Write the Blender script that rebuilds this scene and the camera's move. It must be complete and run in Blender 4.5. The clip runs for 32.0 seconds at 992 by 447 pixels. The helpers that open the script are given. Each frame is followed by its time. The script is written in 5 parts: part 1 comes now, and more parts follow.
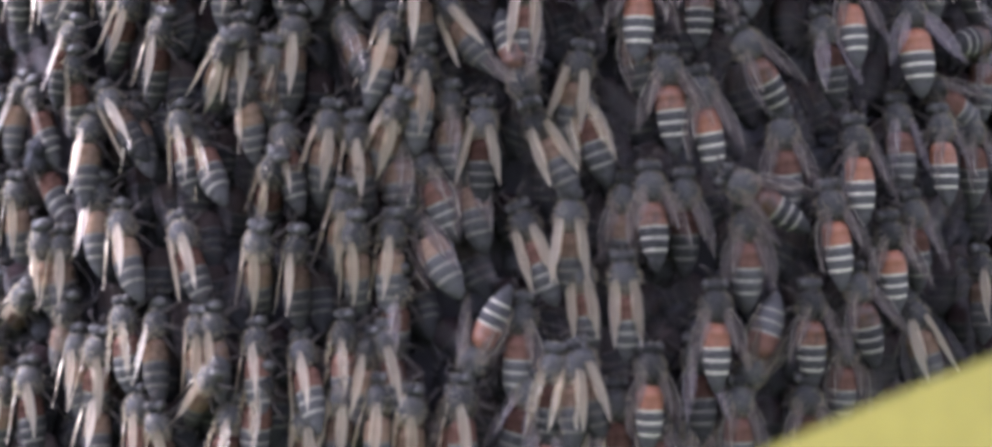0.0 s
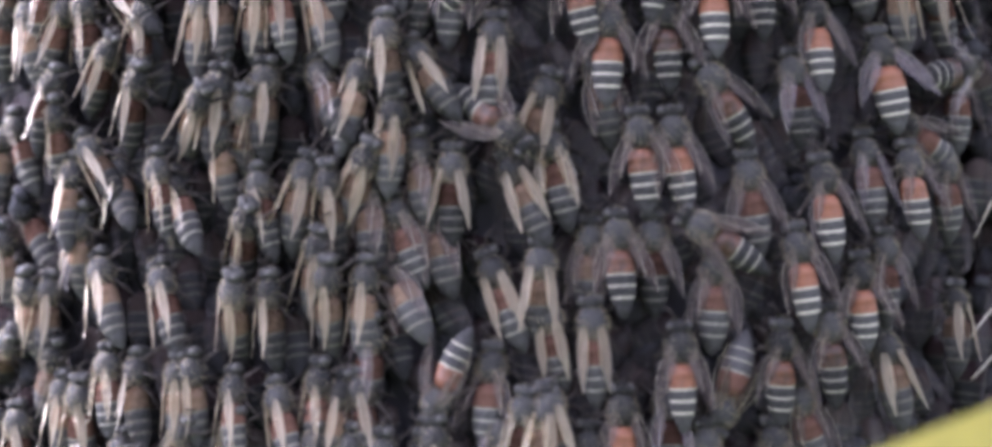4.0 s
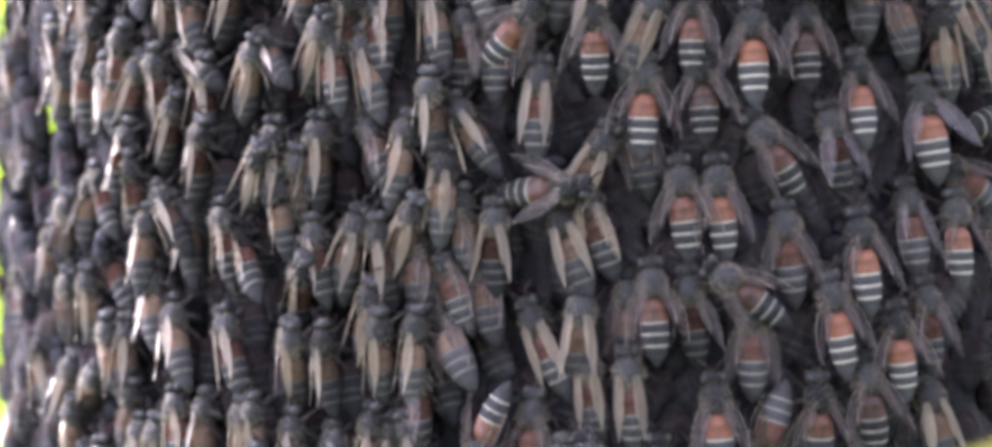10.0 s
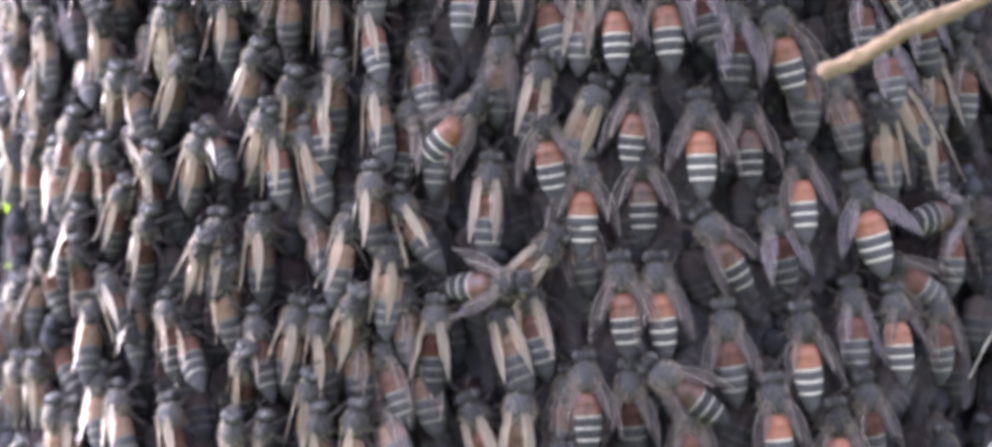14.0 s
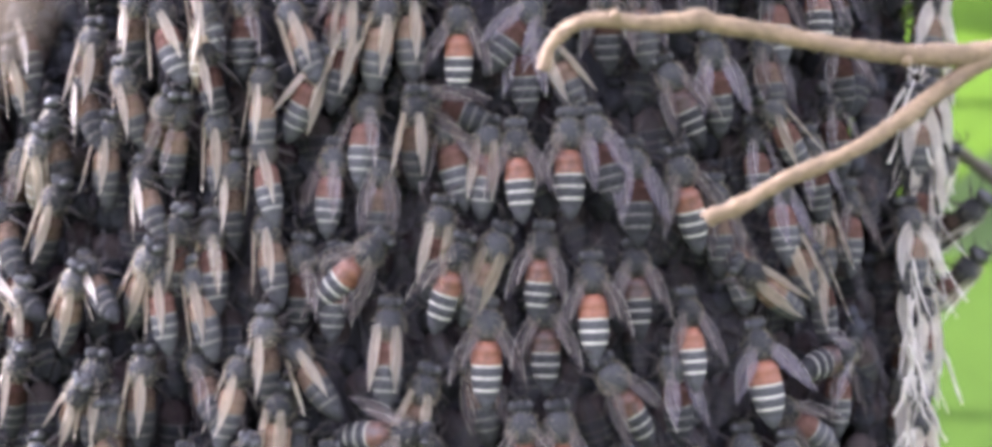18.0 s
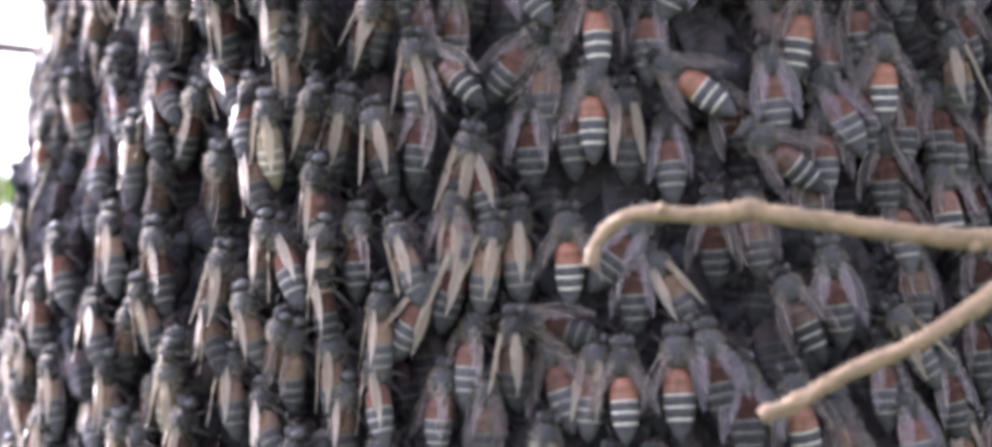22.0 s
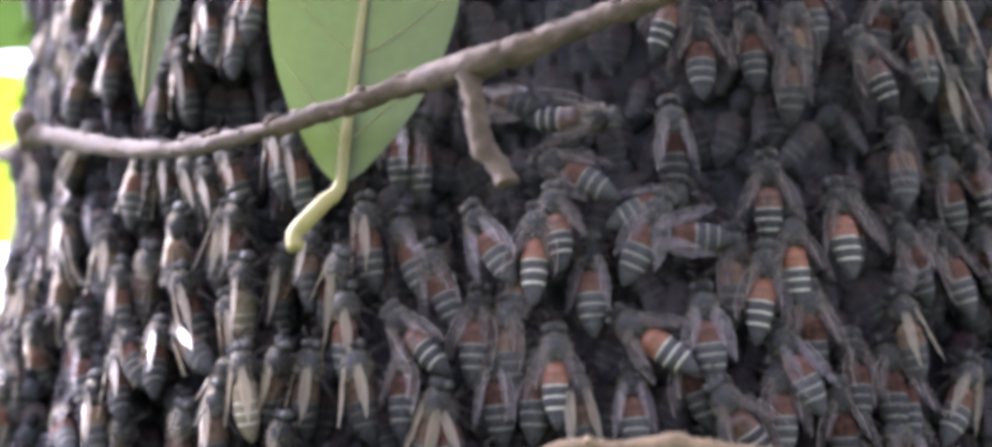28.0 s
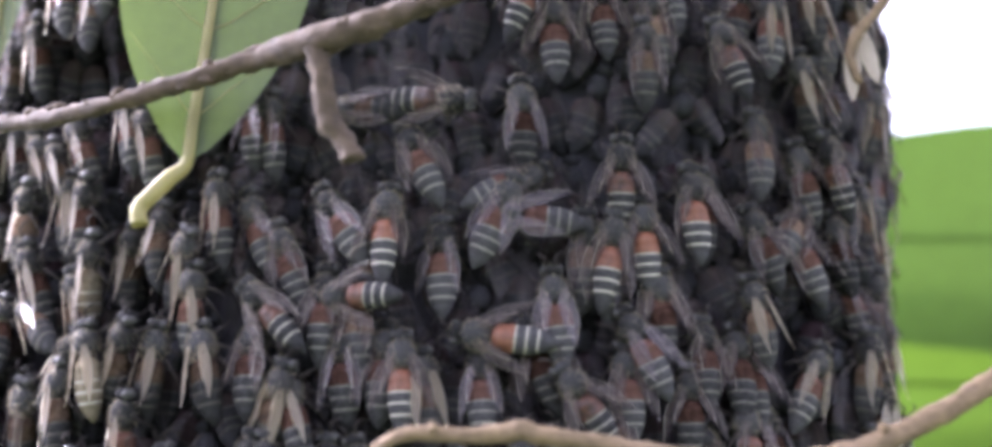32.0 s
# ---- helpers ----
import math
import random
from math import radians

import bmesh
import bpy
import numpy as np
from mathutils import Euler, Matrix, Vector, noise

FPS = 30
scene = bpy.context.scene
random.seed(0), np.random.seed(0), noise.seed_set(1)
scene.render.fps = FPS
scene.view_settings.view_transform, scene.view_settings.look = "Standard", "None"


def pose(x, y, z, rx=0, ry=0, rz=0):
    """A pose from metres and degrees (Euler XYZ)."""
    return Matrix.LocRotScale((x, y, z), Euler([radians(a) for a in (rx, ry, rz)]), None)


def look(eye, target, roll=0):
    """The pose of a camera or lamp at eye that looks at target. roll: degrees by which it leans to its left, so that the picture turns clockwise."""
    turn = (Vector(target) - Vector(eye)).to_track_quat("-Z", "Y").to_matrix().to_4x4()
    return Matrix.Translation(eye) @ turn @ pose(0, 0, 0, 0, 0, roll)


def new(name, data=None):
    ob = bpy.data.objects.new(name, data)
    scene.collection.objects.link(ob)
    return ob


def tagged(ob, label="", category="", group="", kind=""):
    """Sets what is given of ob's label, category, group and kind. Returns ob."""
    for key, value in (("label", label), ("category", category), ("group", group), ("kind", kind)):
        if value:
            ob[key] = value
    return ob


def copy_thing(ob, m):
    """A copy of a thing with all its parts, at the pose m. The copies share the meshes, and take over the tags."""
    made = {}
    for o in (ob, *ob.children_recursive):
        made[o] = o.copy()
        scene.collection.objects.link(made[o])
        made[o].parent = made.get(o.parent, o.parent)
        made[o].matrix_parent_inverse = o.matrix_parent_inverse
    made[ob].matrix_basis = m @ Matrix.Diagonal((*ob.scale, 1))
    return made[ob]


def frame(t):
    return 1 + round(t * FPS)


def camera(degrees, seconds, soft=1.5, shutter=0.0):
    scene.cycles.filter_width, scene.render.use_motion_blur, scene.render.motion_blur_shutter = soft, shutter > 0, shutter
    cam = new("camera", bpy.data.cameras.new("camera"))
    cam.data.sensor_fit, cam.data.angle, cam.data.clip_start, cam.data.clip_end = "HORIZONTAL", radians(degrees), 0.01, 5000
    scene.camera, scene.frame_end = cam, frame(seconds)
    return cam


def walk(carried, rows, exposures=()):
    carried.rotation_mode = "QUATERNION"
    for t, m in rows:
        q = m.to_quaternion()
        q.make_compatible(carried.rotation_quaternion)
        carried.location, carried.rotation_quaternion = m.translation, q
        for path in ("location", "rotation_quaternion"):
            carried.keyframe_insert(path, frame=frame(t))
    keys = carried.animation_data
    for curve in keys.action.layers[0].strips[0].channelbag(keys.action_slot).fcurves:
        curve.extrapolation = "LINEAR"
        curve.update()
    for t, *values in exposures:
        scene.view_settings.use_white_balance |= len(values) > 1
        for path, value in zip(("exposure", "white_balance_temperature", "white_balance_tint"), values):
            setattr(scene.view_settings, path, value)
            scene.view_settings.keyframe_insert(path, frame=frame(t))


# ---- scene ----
# A colony of dwarf honey bees hanging over its comb in a shrub. Lengths below are in millimetres
# round the front of the comb; BASE is its height over the ground.
MM = 0.001
BASE = 1.6


def at(x, y, z):
    return Vector((x * MM, y * MM, BASE + z * MM))


def view(x, y, z, yaw, pitch, roll):
    p = at(x, y, z)
    return pose(p.x, p.y, p.z, 90 + pitch, 0, yaw) @ pose(0, 0, 0, 0, 0, -roll)


# ---- camera ----
cam = camera(31, 32.0, soft=4.0)
cam.data.dof.use_dof = True
cam.data.dof.focus_distance = 0.178
cam.data.dof.aperture_fstop = 16.0
PATH = [
    (0, view(-18.26, -170.14, -21.55, -5.20, 3.90, -0.59)),
    (0.5, view(-16.46, -170.43, -20.25, -4.43, 3.19, -0.57)),
    (1, view(-14.12, -170.34, -19.71, -3.52, 3.08, -0.55)),
    (1.5, view(-12.26, -172.12, -18.91, -2.75, 3.03, -0.16)),
    (2, view(-10.86, -173.94, -18.26, -2.57, 3.69, -0.22)),
    (2.5, view(-8.96, -174.31, -18.18, -2.49, 3.96, -0.19)),
    (3, view(-9.33, -172.74, -17.30, -2.94, 3.51, -0.25)),
    (3.5, view(-10.04, -172.59, -16.02, -3.25, 3.23, 0.12)),
    (5.5, view(-6.16, -174.37, -12.19, -1.80, 2.53, -0.03)),
    (6, view(-5.84, -175.07, -12.05, -0.47, 2.83, -0.02)),
    (6.5, view(-5.65, -176.75, -11.48, 0.24, 3.11, -0.13)),
    (7, view(-5.99, -176.95, -10.63, 0.36, 3.00, -0.39)),
    (7.5, view(-5.62, -176.96, -9.57, 0.58, 3.08, -0.19)),
    (8, view(-3.44, -177.20, -8.82, 1.30, 2.96, -0.28)),
    (8.5, view(-0.55, -177.64, -9.36, 1.89, 3.12, 0.10)),
    (9, view(1.36, -177.63, -8.86, 2.03, 2.72, 0.21)),
    (9.5, view(3.87, -178.10, -6.77, 2.65, 1.92, 0.12)),
    (10, view(6.69, -178.55, -4.91, 3.44, 1.44, 0.16)),
    (10.5, view(9.74, -178.69, -4.26, 4.15, 1.52, 0.18)),
    (11, view(12.02, -178.52, -4.62, 4.65, 1.76, 0.32)),
    (11.5, view(14.35, -177.63, -4.46, 5.26, 1.54, 0.30)),
    (12, view(16.36, -177.51, -3.84, 5.59, 1.32, 0.35)),
    (12.5, view(17.40, -177.62, -2.86, 5.64, 1.18, 0.40)),
    (13, view(17.74, -178.01, -1.29, 5.50, 0.86, 0.31)),
    (13.5, view(16.66, -178.23, 0.71, 5.00, 1.40, -0.15)),
    (14, view(13.22, -178.48, 1.57, 3.66, 2.38, -0.11)),
    (14.5, view(8.38, -178.78, 1.50, 1.66, 3.33, -0.33)),
    (16.5, view(-2.02, -175.97, 1.19, -2.35, 5.18, 0.25)),
    (17, view(-3.15, -176.91, 4.89, -2.92, 4.64, 0.15)),
    (17.5, view(-3.71, -176.73, 10.45, -3.13, 3.58, -0.30)),
    (18, view(-2.35, -175.30, 14.50, -4.62, 2.88, -0.31)),
    (18.5, view(0.47, -176.00, 15.87, -8.15, 3.41, 0.22)),
    (19, view(3.46, -175.82, 16.68, -7.35, 4.04, 0.29)),
    (19.5, view(4.54, -175.17, 17.88, -4.74, 4.53, -0.12)),
    (20, view(7.50, -174.43, 18.99, -2.00, 5.53, -0.24)),
    (20.5, view(10.36, -173.58, 20.87, -0.97, 5.73, -0.14)),
    (21, view(15.21, -173.89, 22.52, 0.79, 6.07, -0.46)),
    (21.5, view(17.16, -173.15, 22.71, 2.57, 6.96, 0.23)),
    (22, view(19.17, -173.84, 22.07, 5.96, 7.43, -0.04)),
    (22.5, view(19.27, -174.86, 22.34, 7.15, 7.14, -0.41)),
    (23, view(17.06, -174.46, 22.92, 6.30, 7.40, -0.12)),
    (23.5, view(16.38, -176.43, 22.55, 5.28, 8.02, -0.26)),
    (24, view(14.06, -178.84, 22.01, 4.85, 9.05, -1.28)),
    (24.5, view(12.01, -177.86, 21.88, 4.33, 10.17, -0.20)),
    (26.5, view(14.21, -174.69, 16.54, 4.02, 14.70, -0.51)),
    (27, view(14.80, -173.58, 15.21, 4.11, 16.66, -0.60)),
    (27.5, view(14.64, -175.12, 16.82, 3.68, 17.07, -0.15)),
    (28, view(14.77, -176.27, 16.44, 3.33, 17.31, 0.22)),
    (28.5, view(14.47, -177.65, 15.99, 2.24, 17.07, 0.36)),
    (29, view(17.76, -176.55, 15.69, 1.92, 16.94, 0.27)),
    (29.5, view(21.91, -175.71, 15.64, 1.39, 16.74, 0.25)),
    (30, view(25.08, -175.85, 18.42, 1.31, 16.23, 0.24)),
    (30.5, view(26.41, -174.61, 19.06, 1.26, 16.48, 0.05)),
    (31, view(25.37, -175.49, 16.06, 0.55, 17.13, 0.04)),
    (31.5, view(23.40, -174.78, 13.99, 0.22, 17.56, 0.06)),
    (32, view(20.55, -173.38, 13.43, 0.28, 17.86, 0.13)),
]
walk(cam, PATH, exposures=[(t, stops + 1.64, 5600, 32) for t, stops in (
    (0, 0.7), (1, 0.72), (2, 1.08), (3, 1.02), (3.5, 0.95), (6, 0.78), (9, 0.95), (10, 0.87), (12, 0.98), (13, 1.2), (16.5, 1.42), (18, 1.38), (19, 1.26), (20, 1.58), (21, 1.36), (22, 1.1), (23, 0.97), (24, 0.94), (26.5, 0.82), (28, 0.82), (29, 0.92), (30, 0.62), (31, 0.62), (32, 0.85))])

# ---- light: bright hazy sky behind the colony ----
world = bpy.data.worlds.new("sky")
scene.world = world
world.use_nodes = True
nodes, links = world.node_tree.nodes, world.node_tree.links
sky = nodes.new("ShaderNodeTexSky")
sky.sky_type = "NISHITA"
sky.sun_disc = False
SUN_UP, SUN_TURN = radians(42), radians(-68)
sky.sun_elevation, sky.sun_rotation = SUN_UP, SUN_TURN
sky.dust_density = 6.0
sky.air_density = 1.0
back = nodes["Background"]
back.inputs["Strength"].default_value = 0.15
haze = nodes.new("ShaderNodeHueSaturation")
haze.inputs["Saturation"].default_value, haze.inputs["Value"].default_value = 0.12, 1.45
links.new(sky.outputs["Color"], haze.inputs["Color"])
links.new(haze.outputs["Color"], back.inputs["Color"])
sun = new("sun", bpy.data.lights.new("sun", "SUN"))
sun.data.energy, sun.data.angle, sun.data.color = 1.1, radians(12), (1.0, 0.95, 0.86)
SUN_DIR = Vector((math.sin(SUN_TURN) * math.cos(SUN_UP), math.cos(SUN_TURN) * math.cos(SUN_UP), math.sin(SUN_UP)))
sun.matrix_world = look(SUN_DIR * 20, (0, 0, 0))


# ---- materials ----
def material(name, color, rough=0.5, spread=0.25, grain=900.0, bump=0.2, scale2=150.0, random_by="", hue=0.0, **extra):
    """A surface with colour varied at two scales, and fine relief."""
    m = bpy.data.materials.new(name)
    m.use_nodes = True
    n, l = m.node_tree.nodes, m.node_tree.links
    b = n["Principled BSDF"]
    b.inputs["Roughness"].default_value = rough
    for key, value in extra.items():
        b.inputs[key.replace("_", " ")].default_value = value
    co = n.new("ShaderNodeTexCoord")
    fine = n.new("ShaderNodeTexNoise")
    fine.inputs["Scale"].default_value, fine.inputs["Detail"].default_value = grain, 4
    big = n.new("ShaderNodeTexNoise")
    big.inputs["Scale"].default_value, big.inputs["Detail"].default_value = scale2, 2
    for t in (fine, big):
        l.new(co.outputs["Object"], t.inputs["Vector"])
    add = n.new("ShaderNodeMath")
    add.operation = "ADD"
    l.new(fine.outputs["Fac"], add.inputs[0])
    l.new(big.outputs["Fac"], add.inputs[1])
    last = add.outputs[0]
    if random_by:
        if random_by == "object":
            info, out = n.new("ShaderNodeObjectInfo"), "Random"
        else:
            info, out = n.new("ShaderNodeNewGeometry"), "Random Per Island"
        more = n.new("ShaderNodeMath")
        more.operation = "MULTIPLY_ADD"
        l.new(info.outputs[out], more.inputs[0])
        more.inputs[1].default_value = 1.1
        l.new(last, more.inputs[2])
        sub = n.new("ShaderNodeMath")
        sub.operation = "SUBTRACT"
        l.new(more.outputs[0], sub.inputs[0])
        sub.inputs[1].default_value = 0.55
        last = sub.outputs[0]
    fit = n.new("ShaderNodeMapRange")
    fit.inputs["From Min"].default_value, fit.inputs["From Max"].default_value = 0.5, 1.5
    l.new(last, fit.inputs["Value"])
    ramp = n.new("ShaderNodeMix")
    ramp.data_type = "RGBA"
    c = Vector(color)
    low, high = c * (1 - spread), c * (1 + spread)
    low.y *= 1 - hue
    high.y *= 1 + hue
    ramp.inputs["A"].default_value, ramp.inputs["B"].default_value = (*low, 1), (*high, 1)
    l.new(fit.outputs["Result"], ramp.inputs["Factor"])
    l.new(ramp.outputs["Result"], b.inputs["Base Color"])
    if bump:
        bu = n.new("ShaderNodeBump")
        bu.inputs["Strength"].default_value, bu.inputs["Distance"].default_value = bump, 0.0003
        l.new(fine.outputs["Fac"], bu.inputs["Height"])
        l.new(bu.outputs["Normal"], b.inputs["Normal"])
    return m


def see_through(m, share, tint=(1, 1, 1), vary=0.0):
    """Lets part of the light straight through, more or less of it from wing to wing."""
    n, l = m.node_tree.nodes, m.node_tree.links
    clear = n.new("ShaderNodeBsdfTransparent")
    clear.inputs["Color"].default_value = (*tint, 1)
    mix = n.new("ShaderNodeMixShader")
    mix.inputs["Fac"].default_value = share
    if vary:
        info, spread = n.new("ShaderNodeObjectInfo"), n.new("ShaderNodeMapRange")
        spread.inputs["To Min"].default_value, spread.inputs["To Max"].default_value = share - vary, share + vary
        l.new(info.outputs["Random"], spread.inputs["Value"])
        l.new(spread.outputs["Result"], mix.inputs["Fac"])
    l.new(n["Material Output"].inputs["Surface"].links[0].from_socket, mix.inputs[1])
    l.new(clear.outputs[0], mix.inputs[2])
    l.new(mix.outputs[0], n["Material Output"].inputs["Surface"])
    return m


def lets_glow(m, color, share):
    """Adds light that comes through the blade from behind."""
    n, l = m.node_tree.nodes, m.node_tree.links
    tr = n.new("ShaderNodeBsdfTranslucent")
    tr.inputs["Color"].default_value = (*color, 1)
    mix = n.new("ShaderNodeMixShader")
    mix.inputs["Fac"].default_value = share
    l.new(n["Principled BSDF"].outputs[0], mix.inputs[1])
    l.new(tr.outputs[0], mix.inputs[2])
    l.new(mix.outputs[0], n["Material Output"].inputs["Surface"])
    return m


M_DARK = material("bee_black", (0.042, 0.041, 0.043), 0.75, 0.5, 2500, 0.5, 500, "object", Specular_IOR_Level=0.03)
M_EYE = material("bee_eye", (0.035, 0.033, 0.033), 0.55, 0.3, 3000, 0.1, 500)
M_HAIR = lets_glow(material("bee_hair", (0.135, 0.115, 0.08), 0.85, 0.5, 3000, 0.0, 600, "object"), (0.5, 0.45, 0.35), 0.45)
M_RUST = material("bee_rust", (0.10, 0.037, 0.019), 0.6, 0.8, 2200, 0.25, 500, "object", 0.0)
# darker copies of rust and band: shade of deeper and flank bees in the colour
M_DULL = material("bee_rust_shaded", (0.09, 0.062, 0.046), 0.5, 0.6, 2200, 0.25, 500, "object", Specular_IOR_Level=0.0)
M_GREYBAND = material("bee_band_shaded", (0.085, 0.08, 0.07), 0.7, 0.5, 3000, 0.3, 700, "object", Specular_IOR_Level=0.0)
M_DIM = material("bee_rust_dimmed", (0.062, 0.034, 0.027), 0.5, 0.6, 2200, 0.25, 500, "object", Specular_IOR_Level=0.0)
M_DIMBAND = material("bee_band_dimmed", (0.118, 0.113, 0.10), 0.7, 0.5, 3000, 0.3, 700, "object", Specular_IOR_Level=0.0)
M_PALE = material("bee_pale", (0.13, 0.11, 0.08), 0.6, 0.4, 2200, 0.3, 500, "object", Specular_IOR_Level=0.0)
M_THORAX = material("bee_thorax", (0.03, 0.03, 0.031), 0.85, 0.5, 2500, 0.6, 500, "object", Specular_IOR_Level=0.08)
M_BAND = material("bee_band", (0.22, 0.207, 0.172), 0.75, 0.5, 3000, 0.3, 700, "object")
M_LEG = material("bee_leg", (0.035, 0.03, 0.028), 0.65, 0.5, 3000, 0.2, 500, "object", Specular_IOR_Level=0.05)
# tan here carries the low sun on wings of the left side
M_WING = see_through(material("bee_wing", (0.30, 0.255, 0.18), 0.33, 0.4, 1800, 0.25, 300, "object", Specular_IOR_Level=0.5), 0.7, (0.9, 0.82, 0.68), 0.2)
M_CLEAR = see_through(material("bee_wing_clear", (0.145, 0.12, 0.115), 0.35, 0.5, 1800, 0.25, 300, "object", Specular_IOR_Level=0.4), 0.85, (0.82, 0.77, 0.75), 0.11)
# flank and edge wings: sunlight and backlight brightened into the wing colour
M_FLANK = see_through(lets_glow(material("bee_wing_sunlit", (0.42, 0.365, 0.28), 0.42, 0.6, 1800, 0.25, 300, "object", Specular_IOR_Level=0.4), (1.0, 0.93, 0.78), 0.68), 0.34, (0.88, 0.78, 0.64), 0.3)
M_EDGE = lets_glow(material("bee_wing_backlit", (0.66, 0.60, 0.52), 0.3, 0.3, 1800, 0.25, 300, "object", Specular_IOR_Level=0.7), (0.92, 0.87, 0.78), 0.75)
M_VIOLET = see_through(material("bee_wing_violet", (0.25, 0.22, 0.245), 0.5, 0.4, 1800, 0.25, 300, "object", Specular_IOR_Level=0.6), 0.84, (0.92, 0.89, 0.92))
M_VEIN = material("wing_vein", (0.10, 0.075, 0.055), 0.5, 0.3, 3000, 0.0, 500)
# paler than the other veins: the glint on the leading edge, as colour
M_COSTA_GLINT = lets_glow(material("wing_rim_glint", (0.15, 0.135, 0.11), 0.3, 0.6, 3000, 0.0, 500, "object"), (0.4, 0.36, 0.3), 0.35)
# near-black blue: the shade seen between bees, painted on the comb
M_COMB = material("comb_gap_shade", (0.03, 0.029, 0.037), 0.9, 0.4, 500, 0.8, 90)
# bee colours darkened for the mass underneath, with its shade painted in
M_CLUSTER = material("cluster_shaded_black", (0.031, 0.031, 0.035), 0.95, 0.5, 2500, 0.5, 300, "island", Specular_IOR_Level=0.0)
M_CLUSTER_BAND = material("cluster_shaded_band", (0.066, 0.063, 0.06), 0.9, 0.5, 3000, 0.3, 700, "island", Specular_IOR_Level=0.0)
M_CLUSTER_RUST = material("cluster_shaded_rust", (0.041, 0.03, 0.031), 0.85, 0.5, 2500, 0.3, 300, "island", 0.1, Specular_IOR_Level=0.0)
M_CLUSTER_WING = see_through(material("cluster_shaded_wing", (0.058, 0.053, 0.056), 0.7, 0.6, 1800, 0.25, 300, "island", Specular_IOR_Level=0.1), 0.6, (0.85, 0.82, 0.8))
M_TWIG = material("twig_bark", (0.15, 0.102, 0.055), 0.8, 0.55, 1400, 1.0, 330)
M_BARK = material("grey_bark", (0.062, 0.042, 0.026), 0.85, 0.65, 1100, 1.0, 350)
M_DEEP = material("dark_bark", (0.075, 0.06, 0.045), 0.8, 0.4, 1200, 1.0, 200)
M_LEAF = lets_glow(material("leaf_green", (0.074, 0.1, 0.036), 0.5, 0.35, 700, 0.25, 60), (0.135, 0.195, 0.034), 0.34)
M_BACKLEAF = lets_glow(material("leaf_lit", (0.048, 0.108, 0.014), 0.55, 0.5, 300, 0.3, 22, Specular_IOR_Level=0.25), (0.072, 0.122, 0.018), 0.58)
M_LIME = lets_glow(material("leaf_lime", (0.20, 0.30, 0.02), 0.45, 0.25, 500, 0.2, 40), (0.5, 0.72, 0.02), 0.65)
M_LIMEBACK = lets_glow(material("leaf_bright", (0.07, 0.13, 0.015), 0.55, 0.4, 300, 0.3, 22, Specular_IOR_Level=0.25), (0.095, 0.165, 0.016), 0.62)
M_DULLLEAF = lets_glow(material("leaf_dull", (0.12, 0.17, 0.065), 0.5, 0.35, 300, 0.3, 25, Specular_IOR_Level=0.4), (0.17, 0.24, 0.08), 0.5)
M_RIB = lets_glow(material("leaf_rib", (0.25, 0.22, 0.085), 0.55, 0.25, 900, 0.3, 120), (0.5, 0.46, 0.12), 0.2)
M_YELLOW = lets_glow(material("leaf_margin", (0.195, 0.168, 0.034), 0.5, 0.35, 500, 0.2, 60), (0.34, 0.305, 0.045), 0.35)
# pale strand colours hold the rim light of wings; the first also serves the thread
M_STRAND = lets_glow(material("strand_pale_glow", (0.5, 0.46, 0.41), 0.4, 0.3, 1500, 0.5, 300), (0.9, 0.85, 0.78), 0.4)
M_LATTICE = lets_glow(material("strand_rimlight_buff", (0.26, 0.225, 0.17), 0.5, 0.4, 1500, 0.5, 300), (0.42, 0.36, 0.28), 0.4)
M_DRY = material("dry_leaf", (0.125, 0.09, 0.06), 0.8, 0.3, 500, 0.5, 60)
M_DRYPALE = lets_glow(material("dry_leaflet", (0.42, 0.36, 0.29), 0.7, 0.3, 900, 0.4, 120), (0.6, 0.5, 0.4), 0.35)
M_GROUND = material("ground_grass", (0.06, 0.085, 0.035), 0.95, 0.5, 30, 0.6, 1.5)


# ---- building helpers ----
def part(name, bm, mat, parent=None, label="", smooth=True):
    """Links a bmesh as one mesh object, under a thing or a part."""
    me = bpy.data.meshes.new(name)
    bm.to_mesh(me)
    bm.free()
    for m in mat if isinstance(mat, (list, tuple)) else (mat,):
        me.materials.append(m)
    if smooth:
        me.polygons.foreach_set("use_smooth", [True] * len(me.polygons))
    ob = new(name, me)
    if parent:
        ob.parent = parent
    return tagged(ob, label)


def lathe(bm, rings, sides=14, mats=None, flat=1.0, bow=0.0):
    """Rings of (y, radius, z) along y, closed at both ends; mats: a material index for each step; bow: how far the upper side is drawn back."""
    loops = []
    for y, r, z in rings:
        loops.append([bm.verts.new((r * math.cos(a) * MM, (y - bow * r * math.sin(a)) * MM, (z + flat * r * math.sin(a)) * MM))
                      for a in (2 * math.pi * k / sides for k in range(sides))])
    for i in range(len(loops) - 1):
        for k in range(sides):
            f = bm.faces.new((loops[i][k], loops[i][(k + 1) % sides], loops[i + 1][(k + 1) % sides], loops[i + 1][k]))
            f.material_index = mats[i] if mats else 0
    bm.faces.new(loops[0][::-1])
    bm.faces.new(loops[-1])
    return loops


